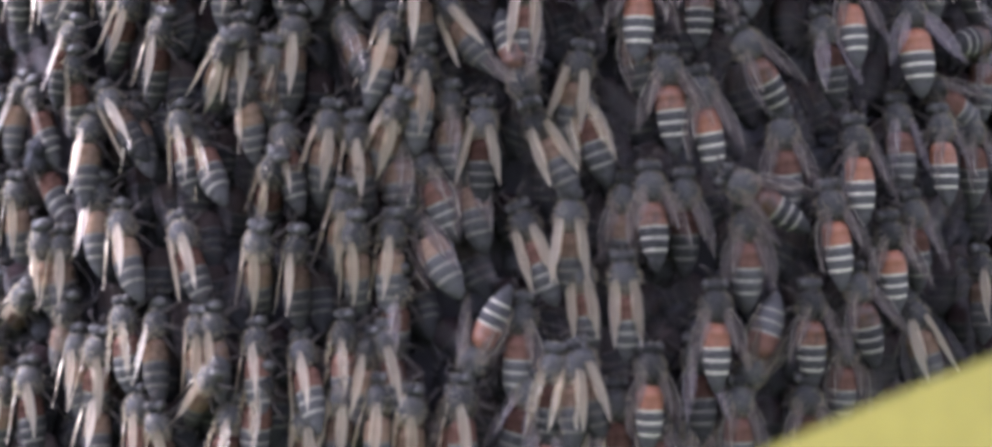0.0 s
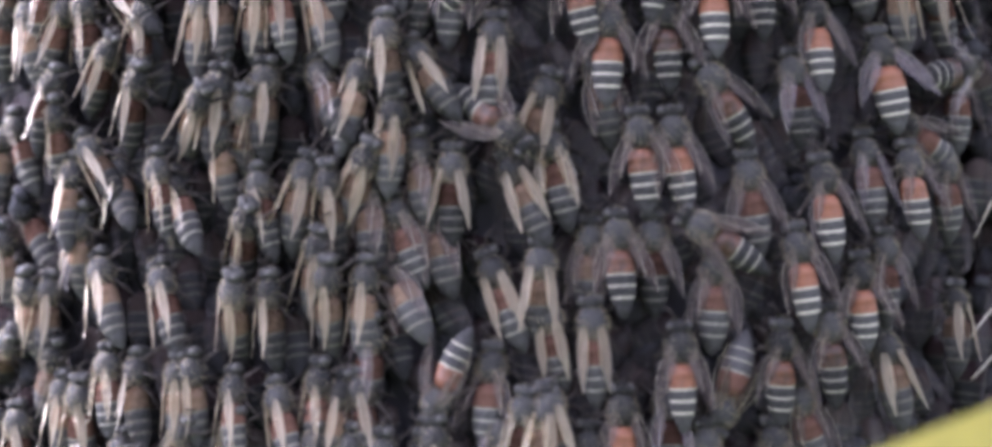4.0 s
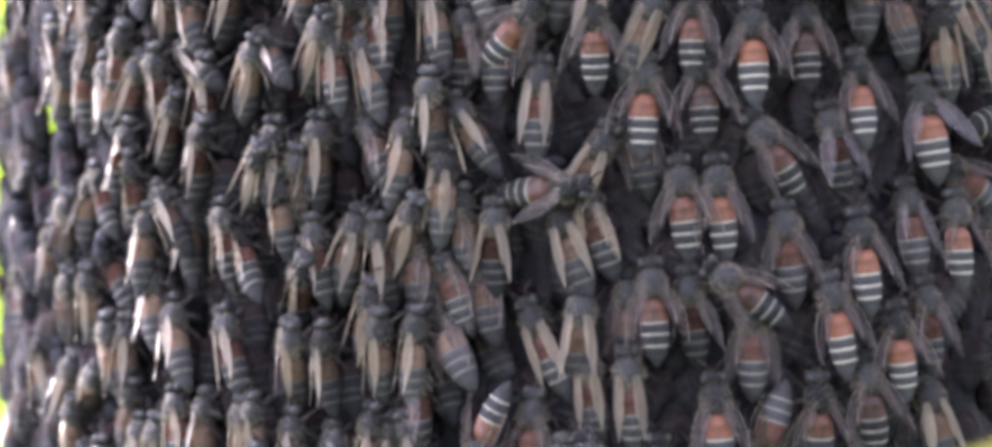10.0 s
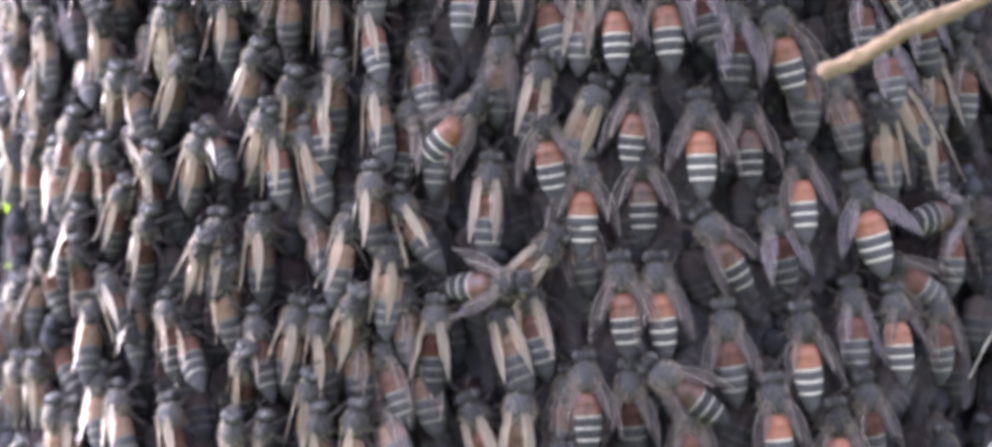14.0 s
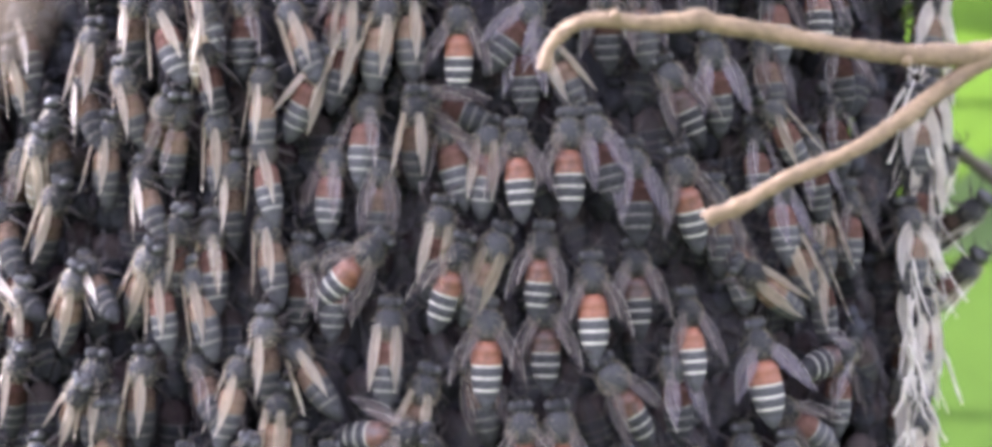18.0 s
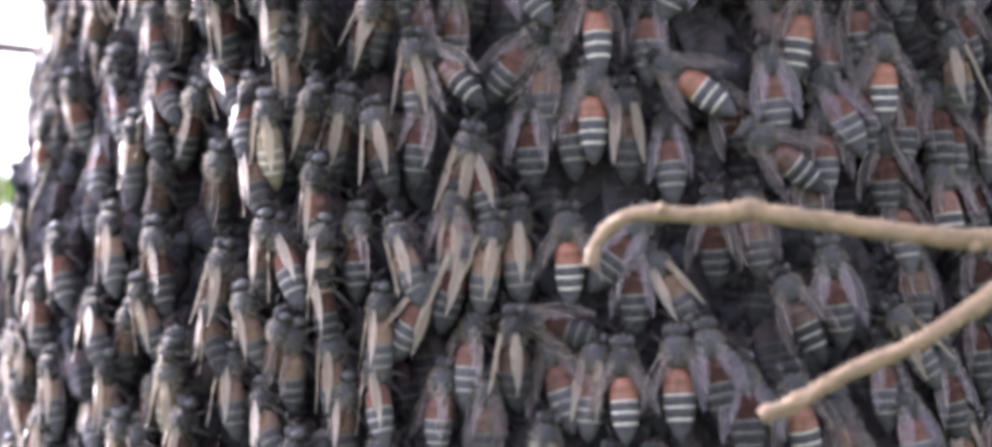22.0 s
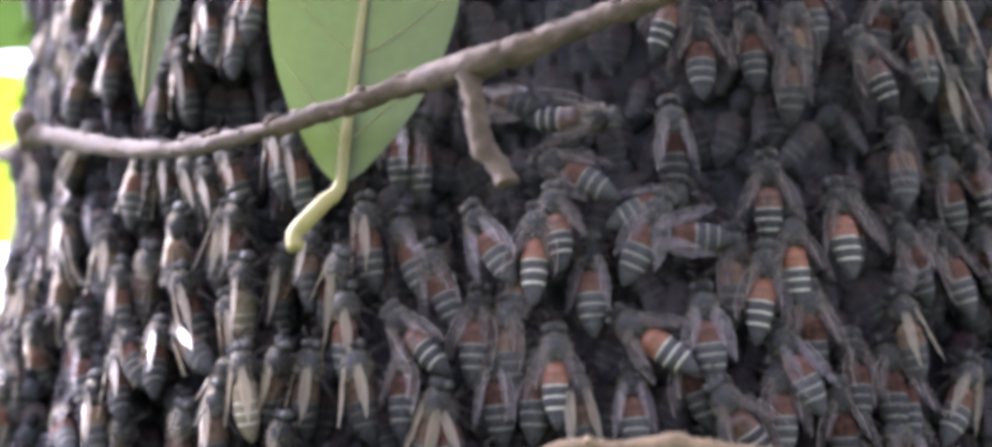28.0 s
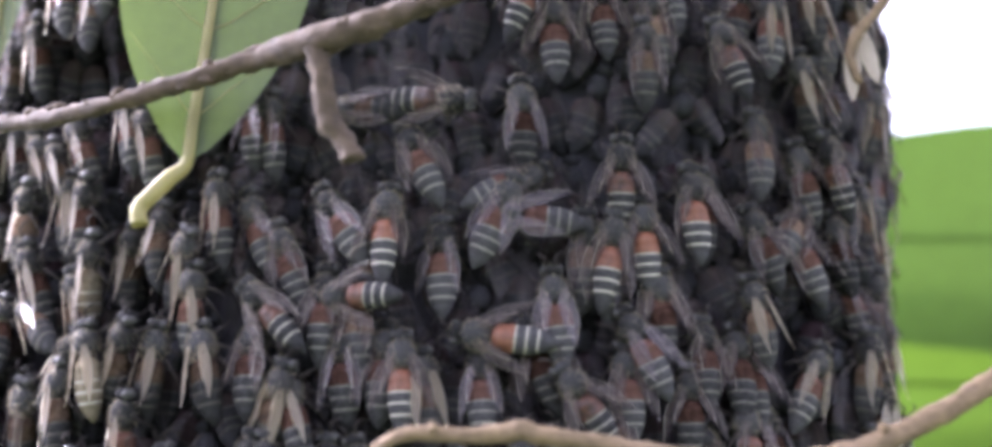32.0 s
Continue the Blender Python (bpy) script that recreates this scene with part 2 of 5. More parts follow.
def tube(bm, points, radii, sides=8, rough=0.0, seed=0.0, unit=MM):
    """A bent tapering rod through points, with an uneven skin."""
    pts = [Vector(p) for p in points]
    loops = []
    for i, p in enumerate(pts):
        d = (pts[min(i + 1, len(pts) - 1)] - pts[max(i - 1, 0)]).normalized()
        side = d.cross(Vector((0.13, 0.9, 0.4))).normalized()
        up = side.cross(d)
        ring = []
        for k in range(sides):
            a = 2 * math.pi * k / sides
            r = radii[i]
            if rough:
                r *= 1 + rough * noise.noise(Vector((p.x * 0.9 + 3 * math.cos(a) + seed, p.y * 0.9 + seed, p.z * 0.9 + 3 * math.sin(a))))
            ring.append(bm.verts.new((p + (side * math.cos(a) + up * math.sin(a)) * r) * unit))
        loops.append(ring)
    for i in range(len(loops) - 1):
        for k in range(sides):
            bm.faces.new((loops[i][k], loops[i][(k + 1) % sides], loops[i + 1][(k + 1) % sides], loops[i + 1][k]))
    bm.faces.new(loops[0][::-1])
    bm.faces.new(loops[-1])


def smooth_line(points, radii, steps=5):
    """More points along a line, on a Catmull-Rom curve."""
    p = [Vector(q) for q in points]
    out, rad = [], []
    for i in range(len(p) - 1):
        a, b, c, d = p[max(i - 1, 0)], p[i], p[i + 1], p[min(i + 2, len(p) - 1)]
        for k in range(steps):
            t = k / steps
            out.append(0.5 * (2 * b + (c - a) * t + (2 * a - 5 * b + 4 * c - d) * t * t + (3 * b - a - 3 * c + d) * t ** 3))
            rad.append(radii[i] * (1 - t) + radii[i + 1] * t)
    return out + [p[-1]], rad + [radii[-1]]


# ---- the skin of the colony: a rounded front, a long flank to one side ----
def lean(z):
    k = min(1, max(0, (z - 40) / 45))
    return 5.5 * k * k * (3 - 2 * k)


def outline(steps=90):
    """The plan of the colony, from behind one flank round the front to behind the other."""
    pts = []
    for k in range(steps + 1):
        a = -math.pi / 2 * 1.28 + k / steps * (math.pi / 2 * 1.28)
        pts.append((18 + 88 * math.sin(a), 60 - 60 * math.cos(a)))
    for k in range(1, steps // 2 + 1):
        a = k / (steps // 2) * (math.pi / 2 * 1.28)
        pts.append((18 + 41.2 * math.sin(a), 28 - 28 * math.cos(a)))
    return np.array(pts)


PLAN = outline()
ARC = np.concatenate([[0], np.cumsum(np.hypot(*np.diff(PLAN, axis=0).T))])
FRONT = ARC[90]


def skin(s, z, lift=0.0):
    """The place on the skin at s along the plan from the front, and the way out of it."""
    k = min(1, max(0, (z - 32) / 34))
    inset = 2.7 * k * k * (3 - 2 * k) * min(1, max(0, (-20 - s) / 55))
    s = min(max(s + FRONT, 0.01), ARC[-1] - 0.01)
    x, y = np.interp(s, ARC, PLAN[:, 0]), np.interp(s, ARC, PLAN[:, 1])
    dx = np.interp(s + 0.5, ARC, PLAN[:, 0]) - np.interp(s - 0.5, ARC, PLAN[:, 0])
    dy = np.interp(s + 0.5, ARC, PLAN[:, 1]) - np.interp(s - 0.5, ARC, PLAN[:, 1])
    out = Vector((dy, -dx, 0)).normalized()
    bulge = 1.3 * noise.noise(Vector((s * 0.06, z * 0.06, 0)))
    return Vector((x + lean(z) + inset, y, z)) + out * (lift + bulge), out


def seat(s, z, turn, lift=0.0, pitch=8.0, roll=0.0):
    """The pose of a bee on the skin: turn 0 hangs head up, more swings the tail to the right."""
    p, out = skin(s, z, lift)
    up = Vector((0, 0, 1))
    # bees on the long flank stand edge on to it
    x = p.x - lean(z)
    k = min(1, max(0, (16 - x) / 36))
    bias = radians(36) * k * k * (3 - 2 * k) * (1 - min(1, max(0, (-38 - x) / 26)))
    out = Matrix.Rotation(-bias, 3, "Z") @ out
    p = p + out * (0.9 * k)
    side = up.cross(out).normalized()
    m = Matrix((side, up, out)).transposed().to_4x4()
    m.translation = at(*p)
    return m @ pose(0, 0, 0, 0, 0, turn) @ pose(0, 0, 0, pitch, roll, 0)


# ---- a bee: head to +y, back to +z ----
SEG = [(0.9, 0.55, 0), (0.75, 1.15, 0), (0.35, 1.55, 0), (-0.1, 1.70, 0), (-0.15, 1.64, 0), (-0.7, 1.75, 0), (-1.05, 1.77, 0), (-1.1, 1.70, 2),
       (-1.30, 1.77, 1), (-1.95, 1.74, 1), (-2.0, 1.67, 1), (-2.06, 1.73, 2), (-2.29, 1.71, 1), (-2.95, 1.56, 1), (-3.0, 1.49, 1), (-3.05, 1.53, 2),
       (-3.28, 1.42, 1), (-3.75, 1.18, 1), (-3.8, 1.1, 1), (-3.86, 1.13, 1), (-4.05, 1.0, 1), (-4.4, 0.74, 1), (-4.75, 0.4, 1), (-4.95, 0.1, 1)]


def abdomen_mesh(curl, slim):
    bm = bmesh.new()
    rings = [(0.9 + (y - 0.9) * 1.08, r * slim * 1.06, 0.05 - curl * max(0.0, -y) ** 2 * 0.06) for y, r, _ in SEG]
    lathe(bm, rings, 14, [m for *_, m in SEG], 0.86, 0.1)
    return bm


def thorax_mesh(rng):
    bm = bmesh.new()
    bmesh.ops.create_icosphere(bm, subdivisions=2, radius=1.0)
    for v in bm.verts:
        n = 1 + 0.05 * noise.noise(v.co * 4)
        v.co = Vector((v.co.x * 1.55 * n, 2.25 + v.co.y * 1.6 * n, 0.1 + v.co.z * 1.35 * n)) * MM
    hub = Vector((0, 2.25, 0.1)) * MM
    for _ in range(460):
        d = Vector((rng.gauss(0, 1), rng.gauss(0, 1), rng.gauss(0.3, 0.8))).normalized()
        foot = hub + Vector((d.x * 1.5, d.y * 1.55, d.z * 1.3)) * MM
        tip = foot + (d + Vector((0, -0.35, 0))) * rng.uniform(0.25, 0.6) * MM
        w = d.cross(Vector((rng.random(), rng.random(), rng.random()))).normalized() * 0.035 * MM
        f = bm.faces.new([bm.verts.new(q) for q in (foot - w, foot + w, tip)])
        f.material_index = 1
    return bm


def head_mesh(rng):
    bm = bmesh.new()
    bmesh.ops.create_icosphere(bm, subdivisions=2, radius=1.0)
    for v in bm.verts:
        v.co = Vector((v.co.x * 1.15, 4.1 + v.co.y * 0.72, -0.15 + v.co.z * 1.15)) * MM
    for _ in range(90):
        d = Vector((rng.gauss(0, 1), rng.gauss(0.4, 0.6), rng.gauss(0.6, 0.6))).normalized()
        foot = Vector((d.x * 1.2, 4.15 + d.y * 0.7, -0.15 + d.z * 1.1)) * MM
        tip = foot + d * 0.3 * MM
        w = Vector((0.03 * MM, 0, 0))
        bm.faces.new([bm.verts.new(q) for q in (foot - w, foot + w, tip)]).material_index = 1
    return bm


def eye_mesh(side):
    bm = bmesh.new()
    bmesh.ops.create_icosphere(bm, subdivisions=1, radius=1.0)
    for v in bm.verts:
        v.co = Vector((side * 0.9 + v.co.x * 0.36, 4.2 + v.co.y * 0.6, v.co.z * 0.85)) * MM
    return bm


def wing_mesh(side, rng, hind=False, wide=1.75):
    """A fore wing, or the hind wing hooked under it; root at the origin, tip towards -y."""
    bm = bmesh.new()

    def blade(length, width, shift, drop):
        grid, n = [], 9
        for i in range(n + 1):
            t = i / n
            half = width * (math.sin(math.pi * min(1, (t * 0.97 + 0.02) ** 0.75)) ** 1.05)
            outer = shift + 0.35 * width * math.sin(t * 2.2)
            row = []
            for j in range(4):
                q = j / 3
                wave = 0.10 * math.sin(t * 9 + q * 4) * q
                row.append(bm.verts.new((side * (outer + 0.35 * half - half * q) * MM, -t * length * MM, (drop - 0.25 * q * half + wave + 0.2 * t) * MM)))
            grid.append(row)
        for i in range(n):
            for j in range(3):
                bm.faces.new((grid[i][j], grid[i][j + 1], grid[i + 1][j + 1], grid[i + 1][j]))
        # veins; the first, on the leading edge, takes the painted glint
        for j, last in ((0, n), (1, n - 1), (2, n - 3)):
            for i in range(last):
                a, b = grid[i][j].co, grid[i + 1][j].co
                w = Vector((0.02 * MM * (1.5 if j == 0 else 1), 0, 0))
                lift = Vector((0, 0, 0.03 * MM))
                bm.faces.new([bm.verts.new(q) for q in (a - w + lift, a + w + lift, b + w + lift, b - w + lift)]).material_index = 2 if j == 0 else 1

    if hind:
        blade(4.1, 0.5 * wide, -0.25, -0.12)
    else:
        blade(5.9, wide, 0.15, 0.0)
    return bm


def leg_mesh(side, y, reach, back):
    bm = bmesh.new()
    pts = [(side * 0.7, y, -0.7), (side * (1.3 + reach * 0.25), y + back * 0.3, -0.5), (side * (1.7 + reach * 0.6), y + back, -1.4), (side * (1.9 + reach * 0.6), y + back * 1.5, -2.0), (side * (1.8 + reach * 0.6), y + back * 1.9, -2.4)]
    tube(bm, pts, [0.16, 0.17, 0.12, 0.07, 0.04], 5)
    return bm


def feeler_mesh(side):
    bm = bmesh.new()
    tube(bm, [(side * 0.35, 4.7, 0.3), (side * 0.7, 5.4, 0.75), (side * 1.2, 5.8, 0.45), (side * 1.4, 6.0, -0.1)], [0.09, 0.1, 0.09, 0.06], 5)
    return bm


# dull and dim are the rust coat with shade painted in
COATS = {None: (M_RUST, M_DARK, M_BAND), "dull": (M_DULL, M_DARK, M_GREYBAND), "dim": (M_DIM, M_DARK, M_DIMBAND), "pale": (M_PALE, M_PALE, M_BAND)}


def make_bee(seed, splay, rise, label, wing_material, curl=0.25, slim=1.0, coat=None, roof=15, wide=1.75):
    rng = random.Random(seed)
    bee = tagged(new("bee"), label, "bee", "bees of the colony")
    bee.empty_display_size = 0.002
    part("abdomen", abdomen_mesh(curl, slim), COATS[coat], bee, "straw-coloured abdomen" if coat == "pale" else "banded abdomen in colours darkened for shade" if coat else "rust abdomen with pale bands")
    part("thorax", thorax_mesh(rng), (M_THORAX, M_HAIR), bee)
    head = part("head", head_mesh(rng), (M_THORAX, M_HAIR), bee)
    for side in (-1, 1):
        w = part("wing", wing_mesh(side, rng, False, wide), (wing_material, M_VEIN, M_COSTA_GLINT), bee, "thin veined translucent wing")
        w.matrix_basis = pose(side * 0.95 * MM, 2.1 * MM, 1.25 * MM, -rise, side * roof, side * splay)
        part("antenna", feeler_mesh(side), M_LEG, head)
        part("eye", eye_mesh(side), M_EYE, head)
        part("hind_wing", wing_mesh(side, rng, True, wide), (wing_material, M_VEIN, M_COSTA_GLINT), w)
        for y, reach, back in ((3.0, 0.3, 0.9), (2.2, 0.7, -0.5), (1.4, 0.5, -1.6)):
            part("leg", leg_mesh(side, y, reach, back), M_LEG, bee)
    return bee


KINDS = {
    "o": [make_bee(11, 15, 2, "dark bee with rust and white-banded abdomen, wings apart", M_CLEAR, 0.2, 0.77, None, 15, 1.5), make_bee(12, 10, 3, "dark bee with rust and white-banded abdomen, wings half apart", M_CLEAR, 0.5, 0.73, None, 15, 1.5), make_bee(13, 20, 3, "dark bee with rust and white-banded abdomen, dusky wings", M_CLEAR, 0.0, 0.8, None, 15, 1.5)],
    "d": [make_bee(61, 12, 2, "dark bee with shade-darkened banded abdomen, dusky wings", M_CLEAR, 0.25, 0.82, "dim", 15, 1.5), make_bee(62, 6, 3, "dark bee with shade-darkened banded abdomen, dusky wings half apart", M_CLEAR, 0.5, 0.84, "dim"), make_bee(63, 18, 5, "dark bee with shade-darkened banded abdomen, wings half open", M_CLEAR, 0.1, 0.84, "dim", 15, 1.5), make_bee(64, -1, 4, "dark bee with wings folded over its shade-darkened abdomen", M_CLEAR, 0.7, 0.9, "dull", 24), make_bee(65, 3, 7, "dark bee with dusky lifted wings", M_VIOLET, 0.3, 0.86, "dim", 26, 1.2)],
    "w": [make_bee(24, 2, 4, "dark bee with wings painted sunlit tan beside its banded abdomen", M_WING, 0.3, 0.84, "dim", 22, 1.2), make_bee(25, -4, 5, "dark bee with wings painted sunlit amber and a banded abdomen", M_FLANK, 0.35, 0.82, "dim", 28, 0.95), make_bee(21, -6, 5, "dark bee with wings painted sunlit amber, folded over its abdomen", M_FLANK, 0.2, 0.82, "dull", 32, 1.0), make_bee(22, -3, 7, "dark bee with wings painted sunlit amber, laid back along its sides", M_FLANK, 0.35, 0.84, "dull", 32, 1.0), make_bee(26, 5, 6, "dark bee with wings painted sunlit pale, held in a narrow fork", M_FLANK, 0.3, 0.8, "dim", 38, 0.85), make_bee(23, -5, 13, "dark bee with wings painted sunlit pale, lifted off its back", M_FLANK, 0.6, 0.82, "dull", 38, 0.95)],
    "s": [make_bee(31, -5, 8, "dark bee hanging on the flank, folded wings painted sunlit pale", M_FLANK, 0.5, 0.84, "dull", 38, 0.95), make_bee(32, -3, 14, "dark bee hanging on the flank, lifted wings painted sunlit pale", M_FLANK, 0.3, 0.82, "dull", 38, 0.95), make_bee(33, 2, 3, "dark bee hanging on the flank with its dusky wings folded", M_CLEAR, 0.4, 0.86, "dull", 24, 1.3)],
    "e": [make_bee(71, 4, 0, "dark bee at the colony's edge, wings painted pale as backlit", M_EDGE, 0.3, 0.9, "dull"), make_bee(72, 12, 2, "dark bee at the colony's edge, half open wings painted pale as backlit", M_EDGE, 0.5, 0.86, "dull"), make_bee(73, -4, 5, "dark bee at the colony's edge, lifted wings painted pale as backlit", M_EDGE, 0.2, 0.86, "dim")],
    "p": [make_bee(81, 3, 4, "pale straw-coloured young bee among the dark ones", M_FLANK, 0.4, 0.84, "pale", 26, 1.25)],
    "v": [make_bee(41, 3, 6, "dark bee with violet shimmering wings over banded abdomen", M_VIOLET, 0.2, 0.88, "dim")],
    "c": [make_bee(51, 22, 8, "dark bee with wings spread wide", M_VIOLET, 0.2, 0.9)],
}
USED = set()
BEES = []          # (thing, pose, kind)
TAKEN = []         # (s, z) of the bees placed
dice = random.Random(7)


def settle(kind, s, z, turn, lift=0.0, calm=True, stops=()):
    """A bee on the skin; stops: (seconds, s, z, turn) where it crawls to."""
    first = dice.choice(KINDS[kind])
    flank = min(1, max(0, (-8 - s) / 40))
    pitch, roll, size = dice.uniform(-10, 4) + flank * dice.uniform(-2, 16), dice.uniform(-12, 12) * (1 + flank), dice.uniform(0.95, 1.05)
    shape = Matrix.Diagonal((size * 0.98, size * 1.06, size, 1))
    m = seat(s, z, turn, 2.2 + lift, pitch, roll) @ shape
    if first.name in USED:
        bee = copy_thing(first, Matrix.Identity(4))
    else:
        bee = first
        USED.add(first.name)
    bee.matrix_basis = m
    BEES.append((bee, m, kind if calm else kind + "*", [(t, seat(a, b, c, 2.2 + lift, pitch, roll) @ shape) for t, a, b, c in stops]))
    TAKEN.append((s, z))
    TAKEN.extend((a, b) for _, a, b, _ in stops[-1:])


def place(kind, s, z, turn, lift, stops=()):
    settle(kind, s, z, turn, lift, True, stops)


# ---- ground ----
bm = bmesh.new()
bmesh.ops.create_grid(bm, x_segments=60, y_segments=60, size=300)
for v in bm.verts:
    v.co.z = 0.05 * noise.noise(v.co * 0.3)
tagged(part("ground", bm, M_GROUND), "grassy ground under the shrub", "ground", kind="structure")

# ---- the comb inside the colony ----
# backs the gaps with a sheet in the colour of their shade
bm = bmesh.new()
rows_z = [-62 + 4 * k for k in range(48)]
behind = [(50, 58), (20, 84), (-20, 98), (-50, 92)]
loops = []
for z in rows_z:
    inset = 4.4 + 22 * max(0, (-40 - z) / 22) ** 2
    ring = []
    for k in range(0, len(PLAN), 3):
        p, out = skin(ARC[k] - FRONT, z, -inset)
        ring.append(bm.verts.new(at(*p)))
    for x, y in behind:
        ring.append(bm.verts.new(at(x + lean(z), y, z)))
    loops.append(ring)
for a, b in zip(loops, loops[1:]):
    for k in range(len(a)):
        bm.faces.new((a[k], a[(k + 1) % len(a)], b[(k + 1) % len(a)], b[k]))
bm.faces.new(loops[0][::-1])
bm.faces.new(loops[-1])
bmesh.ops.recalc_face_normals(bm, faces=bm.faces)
tagged(part("comb", bm, M_COMB), "comb hidden under the bees, coloured as the shade in their gaps", "honeycomb")

# ---- bees ----
place("w", -79.2, 108.6, -35, -0.2)
place("s", -92.2, 108.0, -60, -1.0)
place("w", -72.4, 103.5, 13, 0.6)
place("w", -46.9, 100.3, -4, 0.3)
place("s", -78.1, 97.4, -20, -0.4)
place("w", -70.4, 98.0, -2, 0.5)
place("s", -60.0, 97.6, -25, -0.9)
place("w", -56.8, 92.6, -4, 0.2)
place("w", -52.8, 97.9, 20, 0.4)
place("w", -49.3, 95.4, 19, 0.6)
place("o", -0.5, 93.5, -23, 0.7)
place("d", 14.5, 95.7, 7, -1.1)
place("w", 30.4, 95.7, 9, 0.5)
place("w", 32.1, 93.7, 10, 0.1)
place("s", 40.0, 98.2, 20, -0.9)
place("s", -76.7, 87.2, -20, -0.2)
place("d", -62.2, 91.9, -25, -0.6)
place("d", -18.2, 84.4, 73, -0.6, ((28.2, -18.2, 84.4, 73), (30.8, -17.1, 81.5, 83)))
place("d", 2.5, 89.7, 0, -0.4)
place("d", 7.9, 90.4, 4, -0.9, ((27, 7.0, 88.9, 4), (28, 7.9, 90.4, 4), (29, 7.1, 90.6, 4), (30, 7.7, 91.2, 4), (31, 7.4, 92.1, 4), (31.1, 7.4, 92.2, 4)))
place("d", 11.5, 87.1, 1, -1.1)
place("d", 12.7, 91.3, 3, -0.8)
place("o", 19.8, 87.5, 18, 1.0)
place("w", 26.2, 92.0, 5, 0.6)
place("w", 29.7, 85.8, 13, 0.1)
place("d", 32.8, 85.3, 28, -0.6)
place("w", -75.8, 77.7, 27, 0.2)
place("w", -63.0, 81.2, -16, 0.4)
place("d", -61.6, 81.4, -25, -0.3)
place("w", -58.7, 80.8, 8, -0.1)
place("w", -53.9, 78.9, 17, 0.3)
place("w", -51.1, 77.6, 21, 0.3)
place("w", -48.3, 79.5, 9, 0.4)
place("w", -42.9, 80.9, 8, 0.3)
place("w", -40.2, 79.2, -3, 0.5)
place("d", -28.8, 80.7, -9, -0.4)
place("d", -26.9, 79.8, -4, -0.9)
place("o", -10.2, 81.8, -96, 0.8)
place("d", -0.4, 79.2, 1, -0.4, ((26.5, 1.6, 80.1, 1), (27, 1.0, 80.4, 1), (28, -0.4, 79.2, 1), (29, 0.1, 79.7, 1), (30, 0.0, 79.8, 1), (31, -0.8, 80.0, 1), (32, -0.9, 79.7, 1)))
place("d", 24.6, 78.7, 1, -1.1)
place("d", 30.5, 76.4, 18, -1.0)
place("o", 33.4, 77.5, 19, 0.6)
place("w", -93.7, 75.4, -24, 0.4)
place("w", -82.9, 70.6, 4, 0.1)
place("s", -75.3, 71.4, -21, -0.6, ((24.5, -75.7, 71.6, -25), (26.5, -75.3, 71.4, -21)))
place("w", -67.1, 72.9, 11, 0.1)
place("w", -63.4, 68.1, 10, -0.1)
place("s", -59.6, 69.4, -25, -0.6)
place("w", -54.3, 72.3, -10, 0.4)
place("w", -49.2, 72.5, 10, -0.2)
place("w", -46.3, 71.8, -9, 0.6)
place("w", -31.0, 70.4, 3, 0.0)
place("d", -26.4, 69.0, 18, -0.9, ((22, -27.8, 66.2, 8), (24, -31.0, 68.1, 21), (24.5, -31.0, 68.1, 21), (26.5, -26.4, 69.0, 18)))
place("v", -17.3, 68.7, 27, 0.9)
place("o", -10.9, 70.3, 9, 1.1, ((28.2, -10.9, 70.3, 9), (30.8, -14.2, 60.9, 86)))
place("d", -10.2, 76.0, 57, -0.4, ((28.2, -10.2, 76.0, 57), (30.8, -10.7, 75.5, 24)))
place("v", -2.0, 69.2, -27, 0.3)
place("d", -1.6, 72.5, -63, -0.5)
place("v", 1.5, 68.7, 87, 0.5)
place("o", 9.4, 73.2, -1, 0.7)
place("o", 17.1, 70.7, 6, 0.8)
place("d", 19.1, 68.6, 2, -0.7, ((22, 19.1, 68.6, 2), (24, 18.5, 71.0, 4)))
place("d", 26.7, 68.5, -32, -0.8, ((26.5, 27.0, 69.2, -32), (27, 25.6, 68.4, -32), (28, 26.7, 68.5, -32), (29, 28.5, 70.1, -32), (29.2, 29.9, 70.8, -32)))
place("d", 31.5, 68.1, 20, -0.6)
place("d", 36.7, 69.7, 7, -0.8)
place("w", -81.4, 61.7, 13, 0.3)
place("w", -77.1, 64.0, -35, 0.4, ((24.5, -75.7, 61.3, -9), (26.5, -77.1, 64.0, -35)))
place("v", -68.5, 62.7, -30, 0.2)
place("v", -66.0, 60.6, 12, 0.3)
place("w", -58.5, 61.0, 40, -0.2)
place("w", -54.3, 60.3, 20, 0.1, ((24.5, -53.6, 57.3, -25), (26.5, -54.3, 60.3, 20)))
place("w", -51.1, 65.2, 12, -0.1, ((24.5, -51.7, 67.9, -9), (26.5, -51.1, 65.2, 12)))
place("w", -49.8, 60.7, 51, -0.1)
place("p", -43.9, 65.0, -16, 0.8, ((22, -44.4, 67.0, 7), (24, -46.8, 68.6, 0), (24.5, -46.8, 68.6, 0), (26.5, -43.9, 65.0, -16)))
place("w", -42.0, 61.6, -6, 0.1, ((22, -42.0, 61.6, -6), (24, -44.8, 61.9, 5)))
place("s", -40.4, 66.3, -15, -0.6, ((24.5, -40.6, 65.5, -19), (26.5, -40.4, 66.3, -15)))
place("w", -33.4, 65.1, -35, 0.5)
place("w", -31.8, 66.4, -19, -0.1, ((22, -31.8, 66.4, -19), (24, -37.1, 68.4, 4)))
place("d", -22.1, 65.1, 18, -0.4, ((24.5, -23.8, 65.3, -8), (26.5, -22.1, 65.1, 18)))
place("d", -13.4, 64.9, -14, -0.8)
